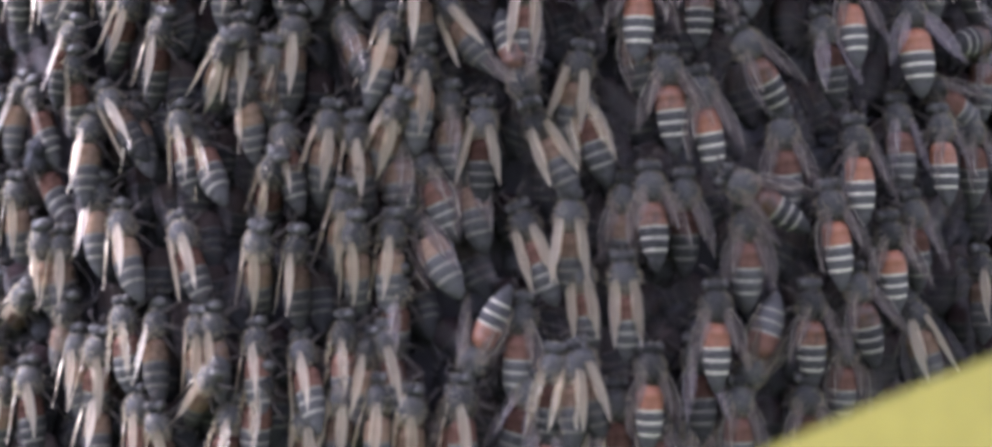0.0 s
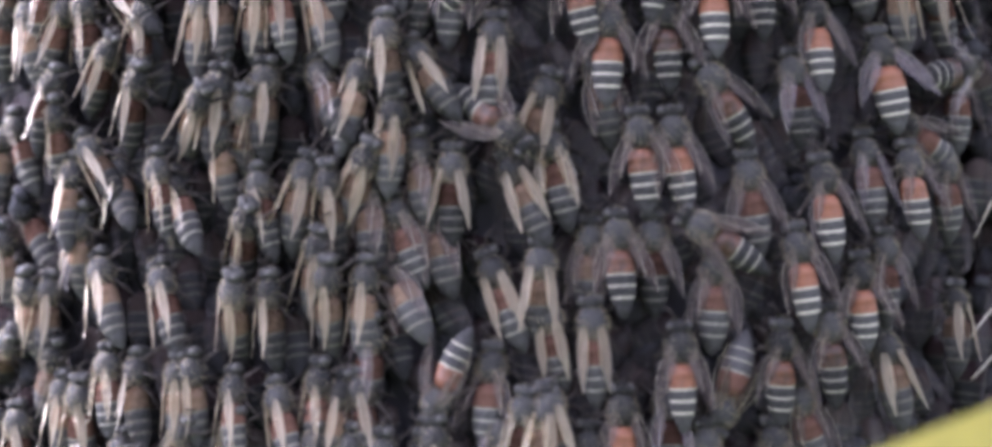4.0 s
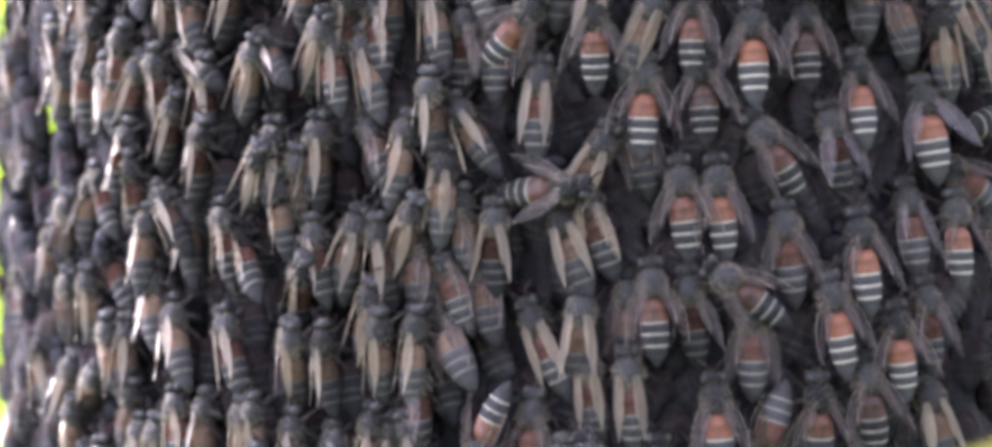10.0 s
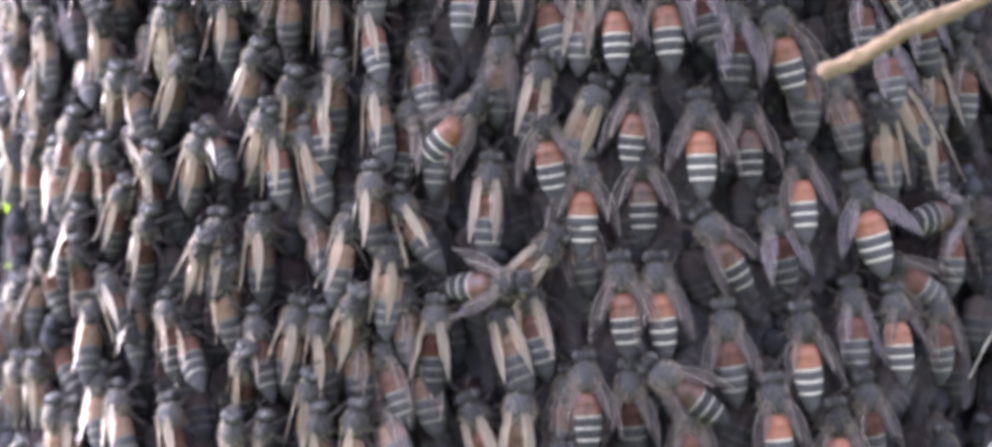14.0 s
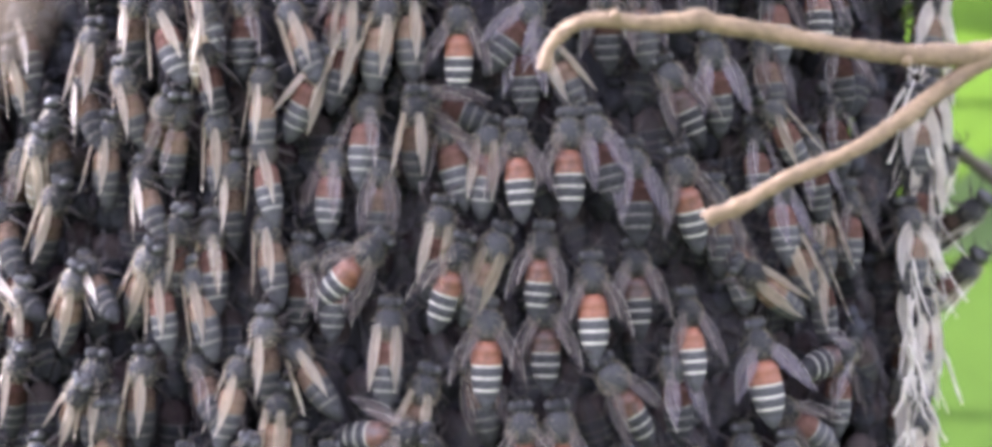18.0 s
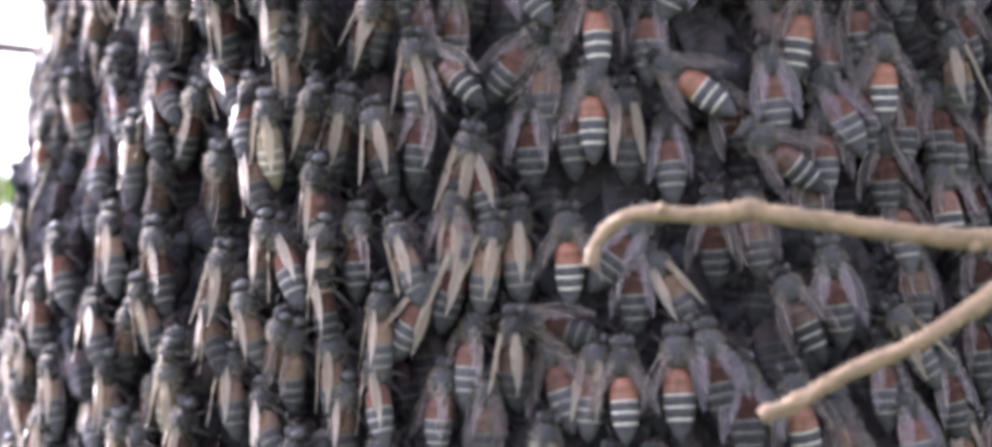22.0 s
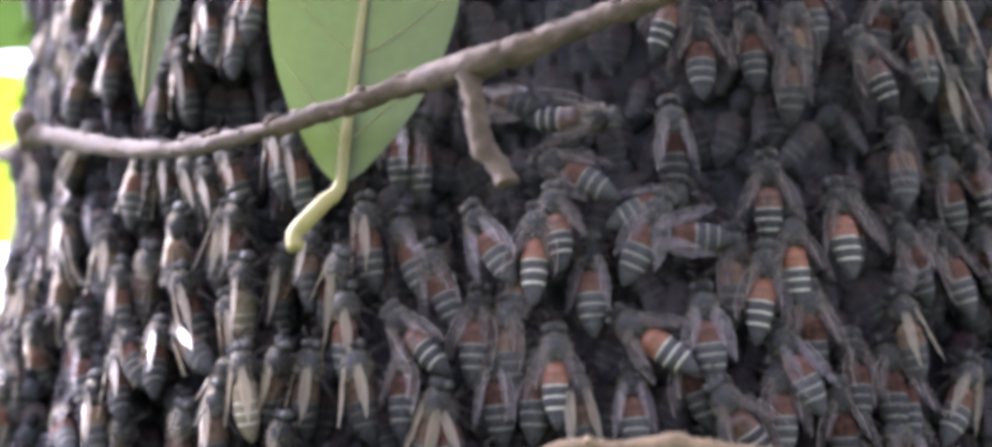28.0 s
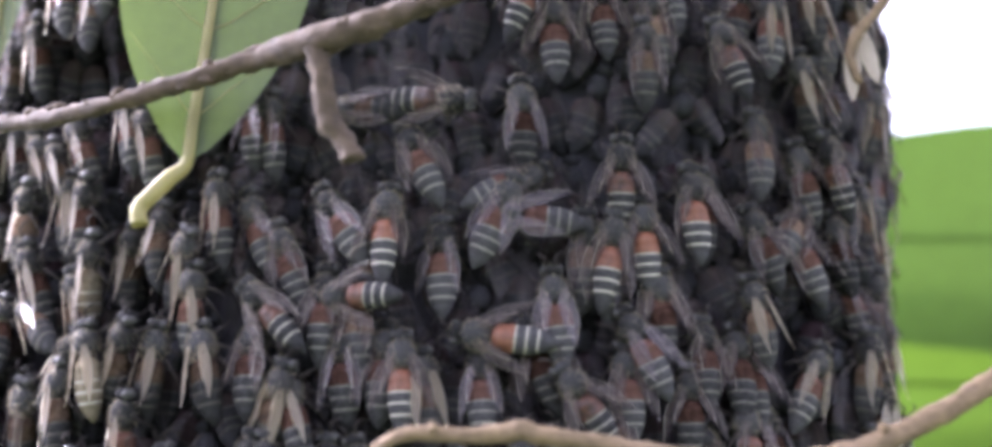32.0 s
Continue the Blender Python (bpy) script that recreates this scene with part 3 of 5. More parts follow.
place("o", -9.6, 64.4, 3, 1.2, ((22, -9.6, 64.4, 3), (24, -12.6, 67.7, -2)))
place("d", -6.8, 64.8, 1, -0.9, ((24.5, -4.7, 63.9, -1), (26.5, -6.8, 64.8, 1)))
place("d", 7.2, 65.6, -1, -0.9, ((22, 7.2, 64.1, 21), (24, 0.6, 66.5, 64), (24.5, 0.6, 66.5, 64), (26.5, 7.2, 65.6, -1)))
place("o", 10.0, 63.4, -9, 1.1, ((26.5, 9.6, 63.5, -9), (27, 9.6, 63.4, -9), (28, 10.0, 63.4, -9), (29, 7.3, 64.5, -9), (30, 9.1, 65.0, -9), (30.5, 9.4, 65.1, -9)))
place("d", 12.6, 61.4, 1, -0.6, ((22, 12.6, 61.4, 1), (24, 9.6, 63.9, 2)))
place("d", 15.1, 61.3, 3, -0.6, ((24.5, 15.4, 64.6, 7), (26.5, 15.1, 61.3, 3)))
place("w", 25.6, 60.1, 16, 0.6)
place("d", 26.0, 64.6, 23, -0.4, ((22, 26.0, 64.6, 23), (24, 25.8, 68.1, 24)))
place("d", 39.3, 64.5, 19, -0.8)
place("w", -81.3, 57.5, -25, 0.0)
place("w", -60.8, 54.6, -1, 0.5)
place("w", -58.5, 57.8, 25, 0.6)
place("w", -44.4, 55.2, -30, 0.4, ((24.5, -45.9, 57.3, 20), (26.5, -44.4, 55.2, -30)))
place("p", -40.5, 55.1, -2, 1.3, ((24.5, -41.5, 54.5, -6), (26.5, -40.5, 55.1, -2)))
place("w", -37.6, 55.6, -35, 0.4)
place("s", -34.3, 54.9, -12, -0.4)
place("w", -27.9, 54.2, 10, 0.5, ((24.5, -29.1, 52.9, 13), (26.5, -27.9, 54.2, 10)))
place("w", -26.8, 59.7, -2, -0.1, ((22, -26.8, 59.7, -2), (24, -31.1, 60.7, -9)))
place("d", -23.5, 54.5, 0, -0.3, ((24.5, -25.0, 54.0, -8), (26.5, -23.5, 54.5, 0)))
place("o", -23.1, 59.0, 42, 0.7, ((27.5, -23.1, 60.1, 42), (28, -23.1, 59.0, 42), (29, -22.3, 59.4, 42)))
place("d", -17.4, 59.8, -4, -0.7, ((22, -16.7, 61.2, -44), (24, -23.5, 63.0, -47), (24.5, -23.5, 63.0, -47), (26.5, -17.4, 59.8, -4)))
place("d", -14.2, 53.5, 2, -0.7)
place("d", -13.9, 58.7, 2, -0.5)
place("d", -10.6, 53.8, -3, -1.0, ((24.5, -10.5, 54.6, 3), (26.5, -10.6, 53.8, -3)))
place("o", -8.6, 55.0, 1, 0.6, ((26.5, -8.6, 55.9, 1), (27, -8.9, 55.9, 1), (28, -8.6, 55.0, 1), (29, -8.8, 54.6, 1), (30, -7.6, 53.4, 1), (30.5, -8.3, 52.5, 1)))
place("o", 0.1, 58.1, 52, 0.6, ((28.2, 0.1, 58.1, 52), (30.8, 0.4, 56.6, 82)))
place("d", 4.7, 54.5, 19, -1.0, ((22, 5.0, 54.8, 30), (24, -1.3, 58.2, 39), (24.5, -1.3, 58.2, 39), (26.5, 4.7, 54.5, 19)))
place("v", 7.9, 57.7, 6, 0.6, ((22, 7.9, 57.7, 6), (24, 5.3, 59.1, 6)))
place("v", 14.2, 55.7, 27, 0.2)
place("d", 17.1, 56.3, 2, -0.4, ((22, 17.1, 56.3, 2), (24, 15.6, 59.8, 3)))
place("o", 17.9, 59.1, 2, 0.8, ((22, 17.9, 59.1, 2), (24, 12.7, 67.0, 5)))
place("d", 21.1, 55.3, 1, -0.6)
place("d", 24.7, 54.9, 1, -0.4)
place("d", 27.1, 54.0, 4, -0.8)
place("w", 33.5, 54.2, -24, 0.6, ((24.5, 31.4, 55.0, -5), (26.5, 33.5, 54.2, -24)))
place("w", -82.5, 45.9, -7, 0.1)
place("w", -61.2, 44.1, 14, 0.1)
place("s", -57.2, 50.2, -25, -0.8)
place("s", -48.7, 50.2, -25, -0.8)
place("w", -43.5, 51.3, -7, 0.4, ((24.5, -42.9, 50.9, 19), (26.5, -43.5, 51.3, -7)))
place("w", -34.5, 44.5, 14, 0.6, ((19, -34.5, 44.5, 14), (21.5, -35.1, 47.5, -16)))
place("w", -20.2, 49.8, -18, 0.0)
place("w", -18.2, 49.1, 12, 0.2)
place("w", -5.8, 50.9, 8, 0.3, ((22, -5.2, 53.8, 2), (24, -7.5, 55.9, 5), (24.5, -7.5, 55.9, 5), (26.5, -5.8, 50.9, 8)))
place("d", -0.7, 51.8, 2, -0.9)
place("o", 10.1, 50.9, 47, 1.3)
place("d", 12.7, 47.5, 4, -0.4)
place("d", 13.5, 51.9, 1, -0.4)
place("d", 19.9, 50.3, 3, -0.5)
place("d", 22.2, 45.0, 6, -0.4)
place("o", 26.2, 47.0, 4, 1.0)
place("d", 30.3, 47.9, 10, -1.1)
place("w", -73.2, 38.0, -7, -0.1)
place("w", -69.8, 43.2, 19, -0.1)
place("w", -54.3, 38.2, 2, 0.3, ((19, -54.3, 38.2, 2), (21.5, -55.2, 36.8, 4)))
place("w", -54.2, 42.1, 12, 0.3)
place("w", -46.2, 39.1, -7, -0.1)
place("w", -41.5, 42.8, -8, 0.3, ((19, -41.5, 42.8, -8), (21.5, -40.3, 42.4, -11)))
place("w", -37.8, 41.8, 23, 0.5)
place("p", -34.1, 41.4, -11, 0.7, ((19, -34.1, 41.4, -11), (21.5, -33.7, 41.5, -4)))
place("w", -33.3, 37.5, 3, 0.6)
place("d", -30.5, 42.6, -1, -0.3)
place("w", -25.0, 41.5, 25, 0.5)
place("w", -24.0, 36.0, -31, -0.2)
place("d", -21.9, 43.2, -11, -0.6)
place("w", -20.4, 39.2, -16, 0.5)
place("w", -20.2, 42.9, -4, 0.4)
place("w", -17.3, 41.2, -8, 0.5)
place("w", -14.6, 42.4, 3, -0.0)
place("o", -10.3, 41.7, -6, 0.5)
place("v", -4.4, 42.2, -35, 0.1)
place("d", -3.4, 39.0, 1, -0.4)
place("w", 0.0, 38.3, 27, -0.1)
place("d", 4.3, 43.3, 2, -0.5)
place("d", 7.9, 43.9, 8, -0.5)
place("v", 15.2, 38.0, 10, 0.1)
place("d", 21.4, 39.2, 6, -0.6, ((19, 21.4, 39.2, 6), (21.5, 23.7, 39.2, 4)))
place("d", 30.6, 40.5, 10, -0.7)
place("w", -76.0, 32.4, -7, 0.0)
place("w", -69.6, 29.4, 13, 0.1)
place("w", -62.3, 35.7, 31, 0.4)
place("w", -60.5, 28.9, -11, 0.5)
place("s", -58.7, 34.5, -25, -0.9)
place("p", -51.5, 28.7, -25, 0.9)
place("w", -49.5, 31.0, -6, 0.5, ((19, -49.5, 31.0, -6), (21.5, -51.4, 31.2, -50)))
place("w", -46.1, 35.1, 27, 0.2)
place("w", -44.0, 29.9, -9, 0.3, ((19, -44.0, 29.9, -9), (21.5, -43.9, 29.0, 3)))
place("w", -41.6, 35.2, 2, 0.0)
place("d", -38.8, 32.5, -35, -0.4)
place("s", -37.0, 31.4, -18, -0.5)
place("w", -32.7, 30.4, -2, -0.1)
place("w", -28.3, 34.7, -4, 0.3, ((16.5, -27.7, 34.6, -4), (17, -28.3, 34.9, -4), (18, -28.3, 34.7, -4), (19, -27.7, 34.5, -4), (20, -27.6, 34.5, -4), (21, -27.4, 34.3, -4), (22, -27.6, 34.4, -4), (23, -26.8, 33.5, -4), (24, -28.1, 33.6, -4)))
place("w", -28.0, 28.1, 13, 0.3)
place("d", -18.7, 32.2, -3, -0.7)
place("w", -13.8, 31.7, -2, 0.5, ((16.5, -13.9, 32.4, -2), (17, -14.0, 32.5, -2), (18, -13.8, 31.7, -2), (19, -13.1, 31.9, -2), (20, -14.5, 31.8, -2), (21, -14.6, 31.5, -2), (22, -14.5, 31.7, -2), (23, -14.5, 31.5, -2), (23.5, -15.2, 31.7, -2)))
place("d", -10.9, 34.5, 70, -0.4)
place("d", -10.6, 29.8, 15, -0.7)
place("w", -7.5, 29.1, -5, -0.0)
place("o", -4.2, 28.8, 3, 1.0)
place("o", 0.7, 29.4, 3, 0.8)
place("v", 3.8, 30.3, 14, 0.8)
place("o", 11.5, 35.8, 25, 0.5, ((16.5, 10.3, 35.2, 25), (17, 10.6, 35.2, 25), (18, 11.5, 35.8, 25), (19, 11.6, 37.0, 25), (20, 11.3, 37.4, 25), (21, 11.2, 37.0, 25), (22, 11.8, 35.8, 25), (23, 12.3, 35.2, 25), (24, 12.2, 35.8, 25), (24.5, 11.7, 35.2, 25)))
place("d", 20.5, 30.0, 3, -1.0)
place("w", 22.7, 33.2, 31, 0.2)
place("d", 27.0, 29.0, 12, -0.4)
place("d", 30.3, 33.9, 6, -1.0)
place("w", -75.5, 27.2, 5, -0.1)
place("w", -71.5, 23.8, -14, 0.4)
place("s", -59.4, 22.8, -25, -0.4)
place("s", -55.7, 27.3, -25, -0.9)
place("w", -55.5, 22.3, 25, 0.3)
place("w", -50.3, 23.4, -22, 0.6)
place("w", -41.0, 24.0, -28, 0.5, ((14.5, -41.0, 24.0, -28), (16.5, -39.5, 25.6, 24)))
place("w", -36.7, 20.3, -19, -0.0)
place("w", -31.9, 22.2, -5, -0.0, ((14.5, -31.9, 22.2, -5), (16.5, -31.4, 25.7, -2)))
place("w", -27.5, 20.1, 17, 0.0)
place("d", -23.2, 24.2, 12, -0.7, ((14.5, -23.2, 24.2, 12), (16.5, -22.0, 27.0, -5)))
place("d", -15.4, 23.8, -4, -0.4, ((14.5, -15.4, 23.8, -4), (16.5, -17.2, 25.8, -3)))
place("w", -11.9, 21.2, -8, 0.5)
place("v", 6.8, 26.8, 2, 0.7)
place("o", 11.5, 26.1, 14, 1.0)
place("d", 14.3, 22.5, 2, -0.6, ((14.5, 14.3, 22.5, 2), (16.5, 16.0, 23.8, 4)))
place("d", 18.1, 20.3, 14, -0.5)
place("v", 22.5, 24.7, 10, 0.4)
place("w", 24.2, 20.3, 23, 0.5)
place("d", 33.1, 24.0, 3, -0.5)
place("w", -76.8, 20.0, 33, -0.0)
place("s", -76.7, 16.2, -20, -0.3)
place("w", -72.0, 15.7, -20, 0.1)
place("w", -70.8, 19.9, -15, 0.2)
place("w", -66.7, 14.4, 2, 0.6)
place("w", -65.5, 17.6, -17, 0.5)
place("w", -63.7, 14.8, -23, -0.0)
place("w", -59.6, 14.6, -8, 0.1)
place("w", -54.3, 16.7, 57, 0.1)
place("w", -53.0, 13.4, -12, 0.3)
place("w", -46.4, 14.3, -9, 0.1, ((4, -46.4, 14.3, -9), (10, -47.7, 15.1, -25)))
place("w", -44.0, 15.4, 6, 0.4, ((4, -44.0, 15.4, 6), (10, -44.8, 17.0, 50)))
place("w", -40.3, 15.3, -13, 0.1, ((4, -40.3, 15.3, -13), (10, -40.0, 17.3, -35)))
place("w", -37.9, 15.7, 6, 0.2)
place("w", -34.1, 15.2, 13, -0.2)
place("w", -33.1, 19.4, 8, -0.0)
place("d", -24.8, 17.5, -6, -0.9)
place("d", -21.6, 16.7, -4, -0.6)
place("o", -19.6, 18.6, -47, 0.5)
place("o", -10.8, 16.2, 9, 1.2)
place("w", -7.2, 18.6, -22, -0.0)
place("o", -2.3, 18.7, -6, 0.8)
place("o", -1.5, 12.2, 1, 0.6)
place("o", 3.4, 16.4, 2, 0.6, ((5.5, 2.9, 15.9, 2), (6, 3.0, 15.9, 2), (7, 2.9, 16.1, 2), (8, 2.9, 16.2, 2), (9, 2.9, 16.1, 2), (10, 3.2, 16.4, 2), (11, 3.4, 16.4, 2), (12, 3.7, 16.6, 2), (13, 3.7, 16.7, 2), (14, 3.9, 17.0, 2), (17, 3.1, 15.3, 2), (17.5, 2.9, 15.5, 2)))
place("o", 8.3, 17.3, 3, 0.8, ((5.5, 7.4, 17.2, 3), (6, 7.4, 17.2, 3), (7, 7.6, 17.3, 3), (8, 7.8, 17.3, 3), (9, 8.0, 17.2, 3), (10, 8.2, 17.3, 3), (11, 8.3, 17.3, 3), (12, 8.5, 17.2, 3), (13, 8.3, 17.2, 3), (14, 8.4, 17.3, 3), (17, 8.0, 17.3, 3), (18, 7.1, 17.3, 3), (19, 6.5, 17.3, 3), (19.5, 6.5, 17.6, 3)))
place("o", 13.1, 12.5, 4, 1.2, ((0, 13.1, 11.1, 4), (1, 13.4, 10.7, 4), (2, 13.1, 12.5, 4), (3, 13.0, 12.6, 4), (6, 13.0, 12.5, 4), (7, 13.2, 12.4, 4), (8, 13.3, 12.4, 4), (9, 13.3, 12.0, 4), (10, 13.4, 12.0, 4), (11, 13.5, 11.9, 4), (12, 13.6, 12.0, 4), (13, 13.5, 12.1, 4), (14, 13.4, 12.3, 4), (17, 13.1, 12.3, 4), (18, 12.4, 12.4, 4), (19, 11.5, 11.9, 4)))
place("w", 22.1, 16.9, 10, 0.5, ((14.5, 22.1, 16.9, 10), (16.5, 20.7, 17.2, 59)))
place("w", 26.9, 16.7, 15, 0.5)
place("w", -64.3, 7.2, -7, 0.5)
place("w", -57.7, 10.3, -30, -0.0)
place("w", -53.4, 6.8, -22, 0.0)
place("w", -46.7, 4.9, -45, 0.1)
place("w", -44.5, 5.8, -4, -0.0)
place("w", -39.6, 6.3, -3, -0.2)
place("d", -33.6, 7.1, 33, -1.1)
place("w", -30.7, 6.3, -13, 0.0)
place("w", -27.5, 10.4, -1, 0.5)
place("w", -23.7, 8.7, 35, -0.1)
place("o", -18.6, 5.4, -161, 0.7, ((2.8, -18.6, 5.4, -161), (5.5, -16.5, 2.8, -88)))
place("w", -16.4, 10.2, -2, 0.5, ((9, -17.7, 9.9, -2), (10, -17.2, 11.2, -2), (11, -16.4, 10.2, -2), (11.5, -16.3, 10.9, -2)))
place("w", -12.6, 4.2, -24, 0.2)
place("d", -7.5, 7.0, 12, -0.8)
place("o", -7.2, 11.2, 0, 0.6)
place("o", 3.7, 5.7, 33, 1.1, ((0, 4.0, 5.3, 33), (1, 4.1, 5.2, 33), (2, 3.7, 5.7, 33), (3, 3.6, 6.0, 33), (6, 4.9, 6.1, 33), (7, 5.0, 5.9, 33), (8, 5.0, 6.1, 33), (9, 5.1, 6.0, 33), (10, 5.3, 6.1, 33), (11, 5.4, 6.1, 33), (12, 5.8, 5.9, 33), (12.5, 6.0, 6.2, 33)))
place("v", 11.1, 6.9, 9, 0.7)
place("c", 20.2, 9.1, 9, 1.0)
place("c", 28.0, 10.0, -76, 1.1)
place("d", 30.9, 7.2, 2, -0.9)
place("s", -75.9, -0.6, -20, -0.2)
place("s", -73.2, 2.2, -6, -1.0)
place("d", -69.4, 2.9, 7, -0.5)
place("w", -63.5, 3.8, -13, -0.1)
place("w", -61.5, -2.6, 8, 0.6)
place("w", -57.8, 0.6, 40, -0.0)
place("s", -56.0, -1.5, 21, -1.0)
place("w", -50.5, -2.3, 11, 0.4)
place("w", -48.5, -3.6, 35, 0.3)
place("w", -43.9, 1.1, -15, -0.1)
place("d", -42.8, 2.6, -15, -0.7, ((9.5, -41.8, 3.7, -15), (10, -42.1, 3.5, -15), (11, -42.8, 2.6, -15), (12, -43.6, 2.8, -15), (13, -43.9, 2.6, -15), (14, -44.1, 2.4, -15), (16.5, -43.4, 1.6, -15)))
place("w", -39.9, -3.9, 10, 0.4)
place("w", -36.4, -3.1, -12, 0.1)
place("w", -30.3, -1.6, -29, 0.5)
place("w", -27.7, 2.6, -5, 0.3, ((0, -27.4, 2.3, -5), (1, -27.2, 2.1, -5), (2, -27.7, 2.6, -5), (3, -27.4, 2.6, -5), (6, -27.1, 2.3, -5), (7, -27.2, 2.3, -5), (8, -26.9, 2.4, -5), (9, -26.7, 2.6, -5), (10, -26.5, 2.7, -5), (11, -26.3, 2.8, -5), (12, -26.3, 2.5, -5), (13, -26.3, 2.5, -5), (14, -26.0, 3.0, -5), (17, -26.5, 2.9, -5)))
place("d", -24.6, -0.9, 4, -0.4)
place("w", -21.5, -2.7, -1, 0.2)
place("w", -15.5, -2.7, 27, 0.3, ((2.8, -15.5, -2.7, 27), (5.5, -14.2, -2.8, 21)))
place("w", -11.9, -0.8, 17, 0.1)
place("o", -4.9, 1.7, 6, 0.7, ((0, -4.4, 2.4, 6), (1, -4.5, 1.7, 6), (2, -4.9, 1.7, 6), (3, -4.5, 0.3, 6), (5.5, -3.4, 1.1, 6)))
place("o", -1.0, 0.3, 11, 0.6, ((2.8, -1.0, 0.3, 11), (5.5, 0.1, 1.1, 6)))
place("o", 13.5, -3.9, 7, 0.6)
place("d", 19.2, -1.0, 5, -1.0)
place("o", 23.1, -1.8, 3, 0.7)
place("d", 25.7, 3.5, 59, -0.7)
place("d", 29.0, -1.9, 9, -0.4)
place("s", -75.8, -8.9, -20, -0.7)
place("s", -72.2, -8.9, -7, -0.8)
place("w", -60.5, -9.3, 21, -0.1)
place("w", -41.8, -7.1, -37, 0.6)
place("w", -34.6, -10.4, -14, -0.2)
place("w", -33.1, -4.1, -2, 0.2)
place("d", -29.5, -4.7, 6, -0.7)
place("d", -26.1, -6.7, 19, -0.8)
place("d", -22.9, -7.3, 13, -1.1)
place("w", -13.4, -11.8, -1, 0.6)
place("d", -8.9, -9.7, -5, -0.5)
place("o", -6.2, -9.2, 3, 1.1, ((0, -6.1, -8.8, 3), (1, -7.0, -8.6, 3), (2, -6.2, -9.2, 3), (3, -6.3, -9.2, 3), (6, -5.6, -9.0, 3), (7, -5.6, -8.2, 3), (8, -6.3, -8.9, 3), (9, -6.3, -8.9, 3), (10, -6.3, -8.8, 3), (11, -6.6, -8.9, 3), (12, -6.7, -8.7, 3), (13, -6.8, -8.3, 3), (14, -6.9, -8.5, 3)))
place("d", -2.7, -9.4, 1, -1.0)
place("o", 3.9, -7.5, 58, 1.1, ((2.8, 3.9, -7.5, 58), (5.5, 2.2, -7.4, 53)))
place("o", 10.9, -10.4, 7, 0.7)
place("d", 20.3, -10.4, 6, -0.6)
place("s", -76.8, -18.5, -21, -0.8)
place("w", -71.4, -18.4, -55, 0.0)
place("w", -66.8, -14.3, -7, 0.6)
place("w", -64.8, -14.3, 2, 0.4)
place("w", -56.6, -12.2, 22, 0.6)
place("w", -50.0, -13.4, 25, 0.3)
place("w", -42.8, -14.5, -21, -0.1)
place("w", -38.9, -14.7, -3, 0.1)
place("w", -33.2, -13.5, -10, -0.1)
place("w", -29.8, -13.4, -4, -0.2)
place("d", -29.7, -18.7, -8, -0.9)
place("d", -26.3, -12.1, 31, -1.0)
place("w", -17.0, -12.5, 24, -0.0)
place("w", -12.3, -17.1, 7, -0.1)
place("w", -8.6, -17.5, 5, 0.2)
place("d", 3.0, -12.4, -1, -0.5)
place("o", 9.2, -19.9, 3, 0.6)
place("o", 14.0, -18.1, 7, 1.0)
place("o", 16.9, -12.8, 5, 0.7)
place("w", 28.9, -15.6, -3, 0.2)
place("s", -74.5, -23.2, -21, -0.4)
place("w", -67.9, -27.9, 8, 0.5)
place("s", -64.9, -20.7, -23, -0.2)
place("w", -62.6, -24.5, 2, 0.1)
place("w", -60.1, -25.1, -8, 0.1)
place("w", -56.3, -21.6, 8, 0.5)
place("w", -53.1, -22.3, 7, 0.0)
place("w", -48.4, -22.6, -6, -0.0)
place("w", -48.3, -27.1, -37, 0.2)
place("w", -46.7, -22.2, -5, 0.2)
place("w", -42.6, -23.7, 10, 0.1)
place("w", -37.9, -25.0, 24, -0.2)
place("w", -34.3, -23.3, -2, -0.2)
place("w", -32.5, -24.6, -5, -0.1)
place("w", -30.0, -23.9, 9, 0.3)
place("o", -22.5, -20.6, 156, 0.5, ((0, -21.4, -21.0, 156), (1, -22.1, -20.5, 156), (2, -22.5, -20.6, 156), (3, -22.3, -20.7, 156), (6, -22.2, -20.8, 156), (7, -22.6, -21.4, 156), (7.5, -22.6, -21.3, 156)))
place("d", -18.1, -21.7, -3, -0.7)
place("w", -15.2, -25.8, -7, 0.1)
place("w", -13.2, -25.9, -1, 0.6)
place("w", -11.9, -25.3, 14, 0.2)
place("o", -5.9, -26.0, 0, 0.6)
place("d", -1.3, -25.2, 1, -0.7)
place("o", -0.4, -20.1, 4, 1.2)
place("d", 4.5, -21.4, 162, -0.4)
place("d", 12.8, -24.8, 4, -0.4)
place("w", 21.2, -20.4, 12, 0.3)
place("s", -73.5, -29.0, -19, -0.9)
place("w", -59.6, -28.7, 22, -0.0)
place("w", -54.8, -30.3, 3, 0.2)
place("w", -52.2, -31.8, 3, 0.3)
place("w", -45.5, -31.5, 3, 0.5)
place("w", -42.5, -28.3, -3, 0.4)
place("w", -37.7, -31.6, 7, 0.0)
place("w", -34.5, -29.4, -2, 0.5)
place("w", -30.9, -29.4, -1, 0.6)
place("w", -28.0, -29.9, -7, 0.4)
place("d", -24.3, -30.1, -5, -0.4)
place("w", -23.2, -29.1, 1, 0.5)
place("d", -18.0, -28.2, -18, -0.8)
place("d", -15.2, -31.4, -1, -0.6)
place("w", -11.2, -32.0, -0, -0.2)
place("d", -8.9, -29.6, 0, -0.6)
place("d", -5.4, -31.3, 1, -0.4)
place("d", -1.2, -31.9, 2, -0.6)
place("d", 2.3, -28.9, 2, -0.4)
place("d", 9.0, -28.9, 4, -0.4)
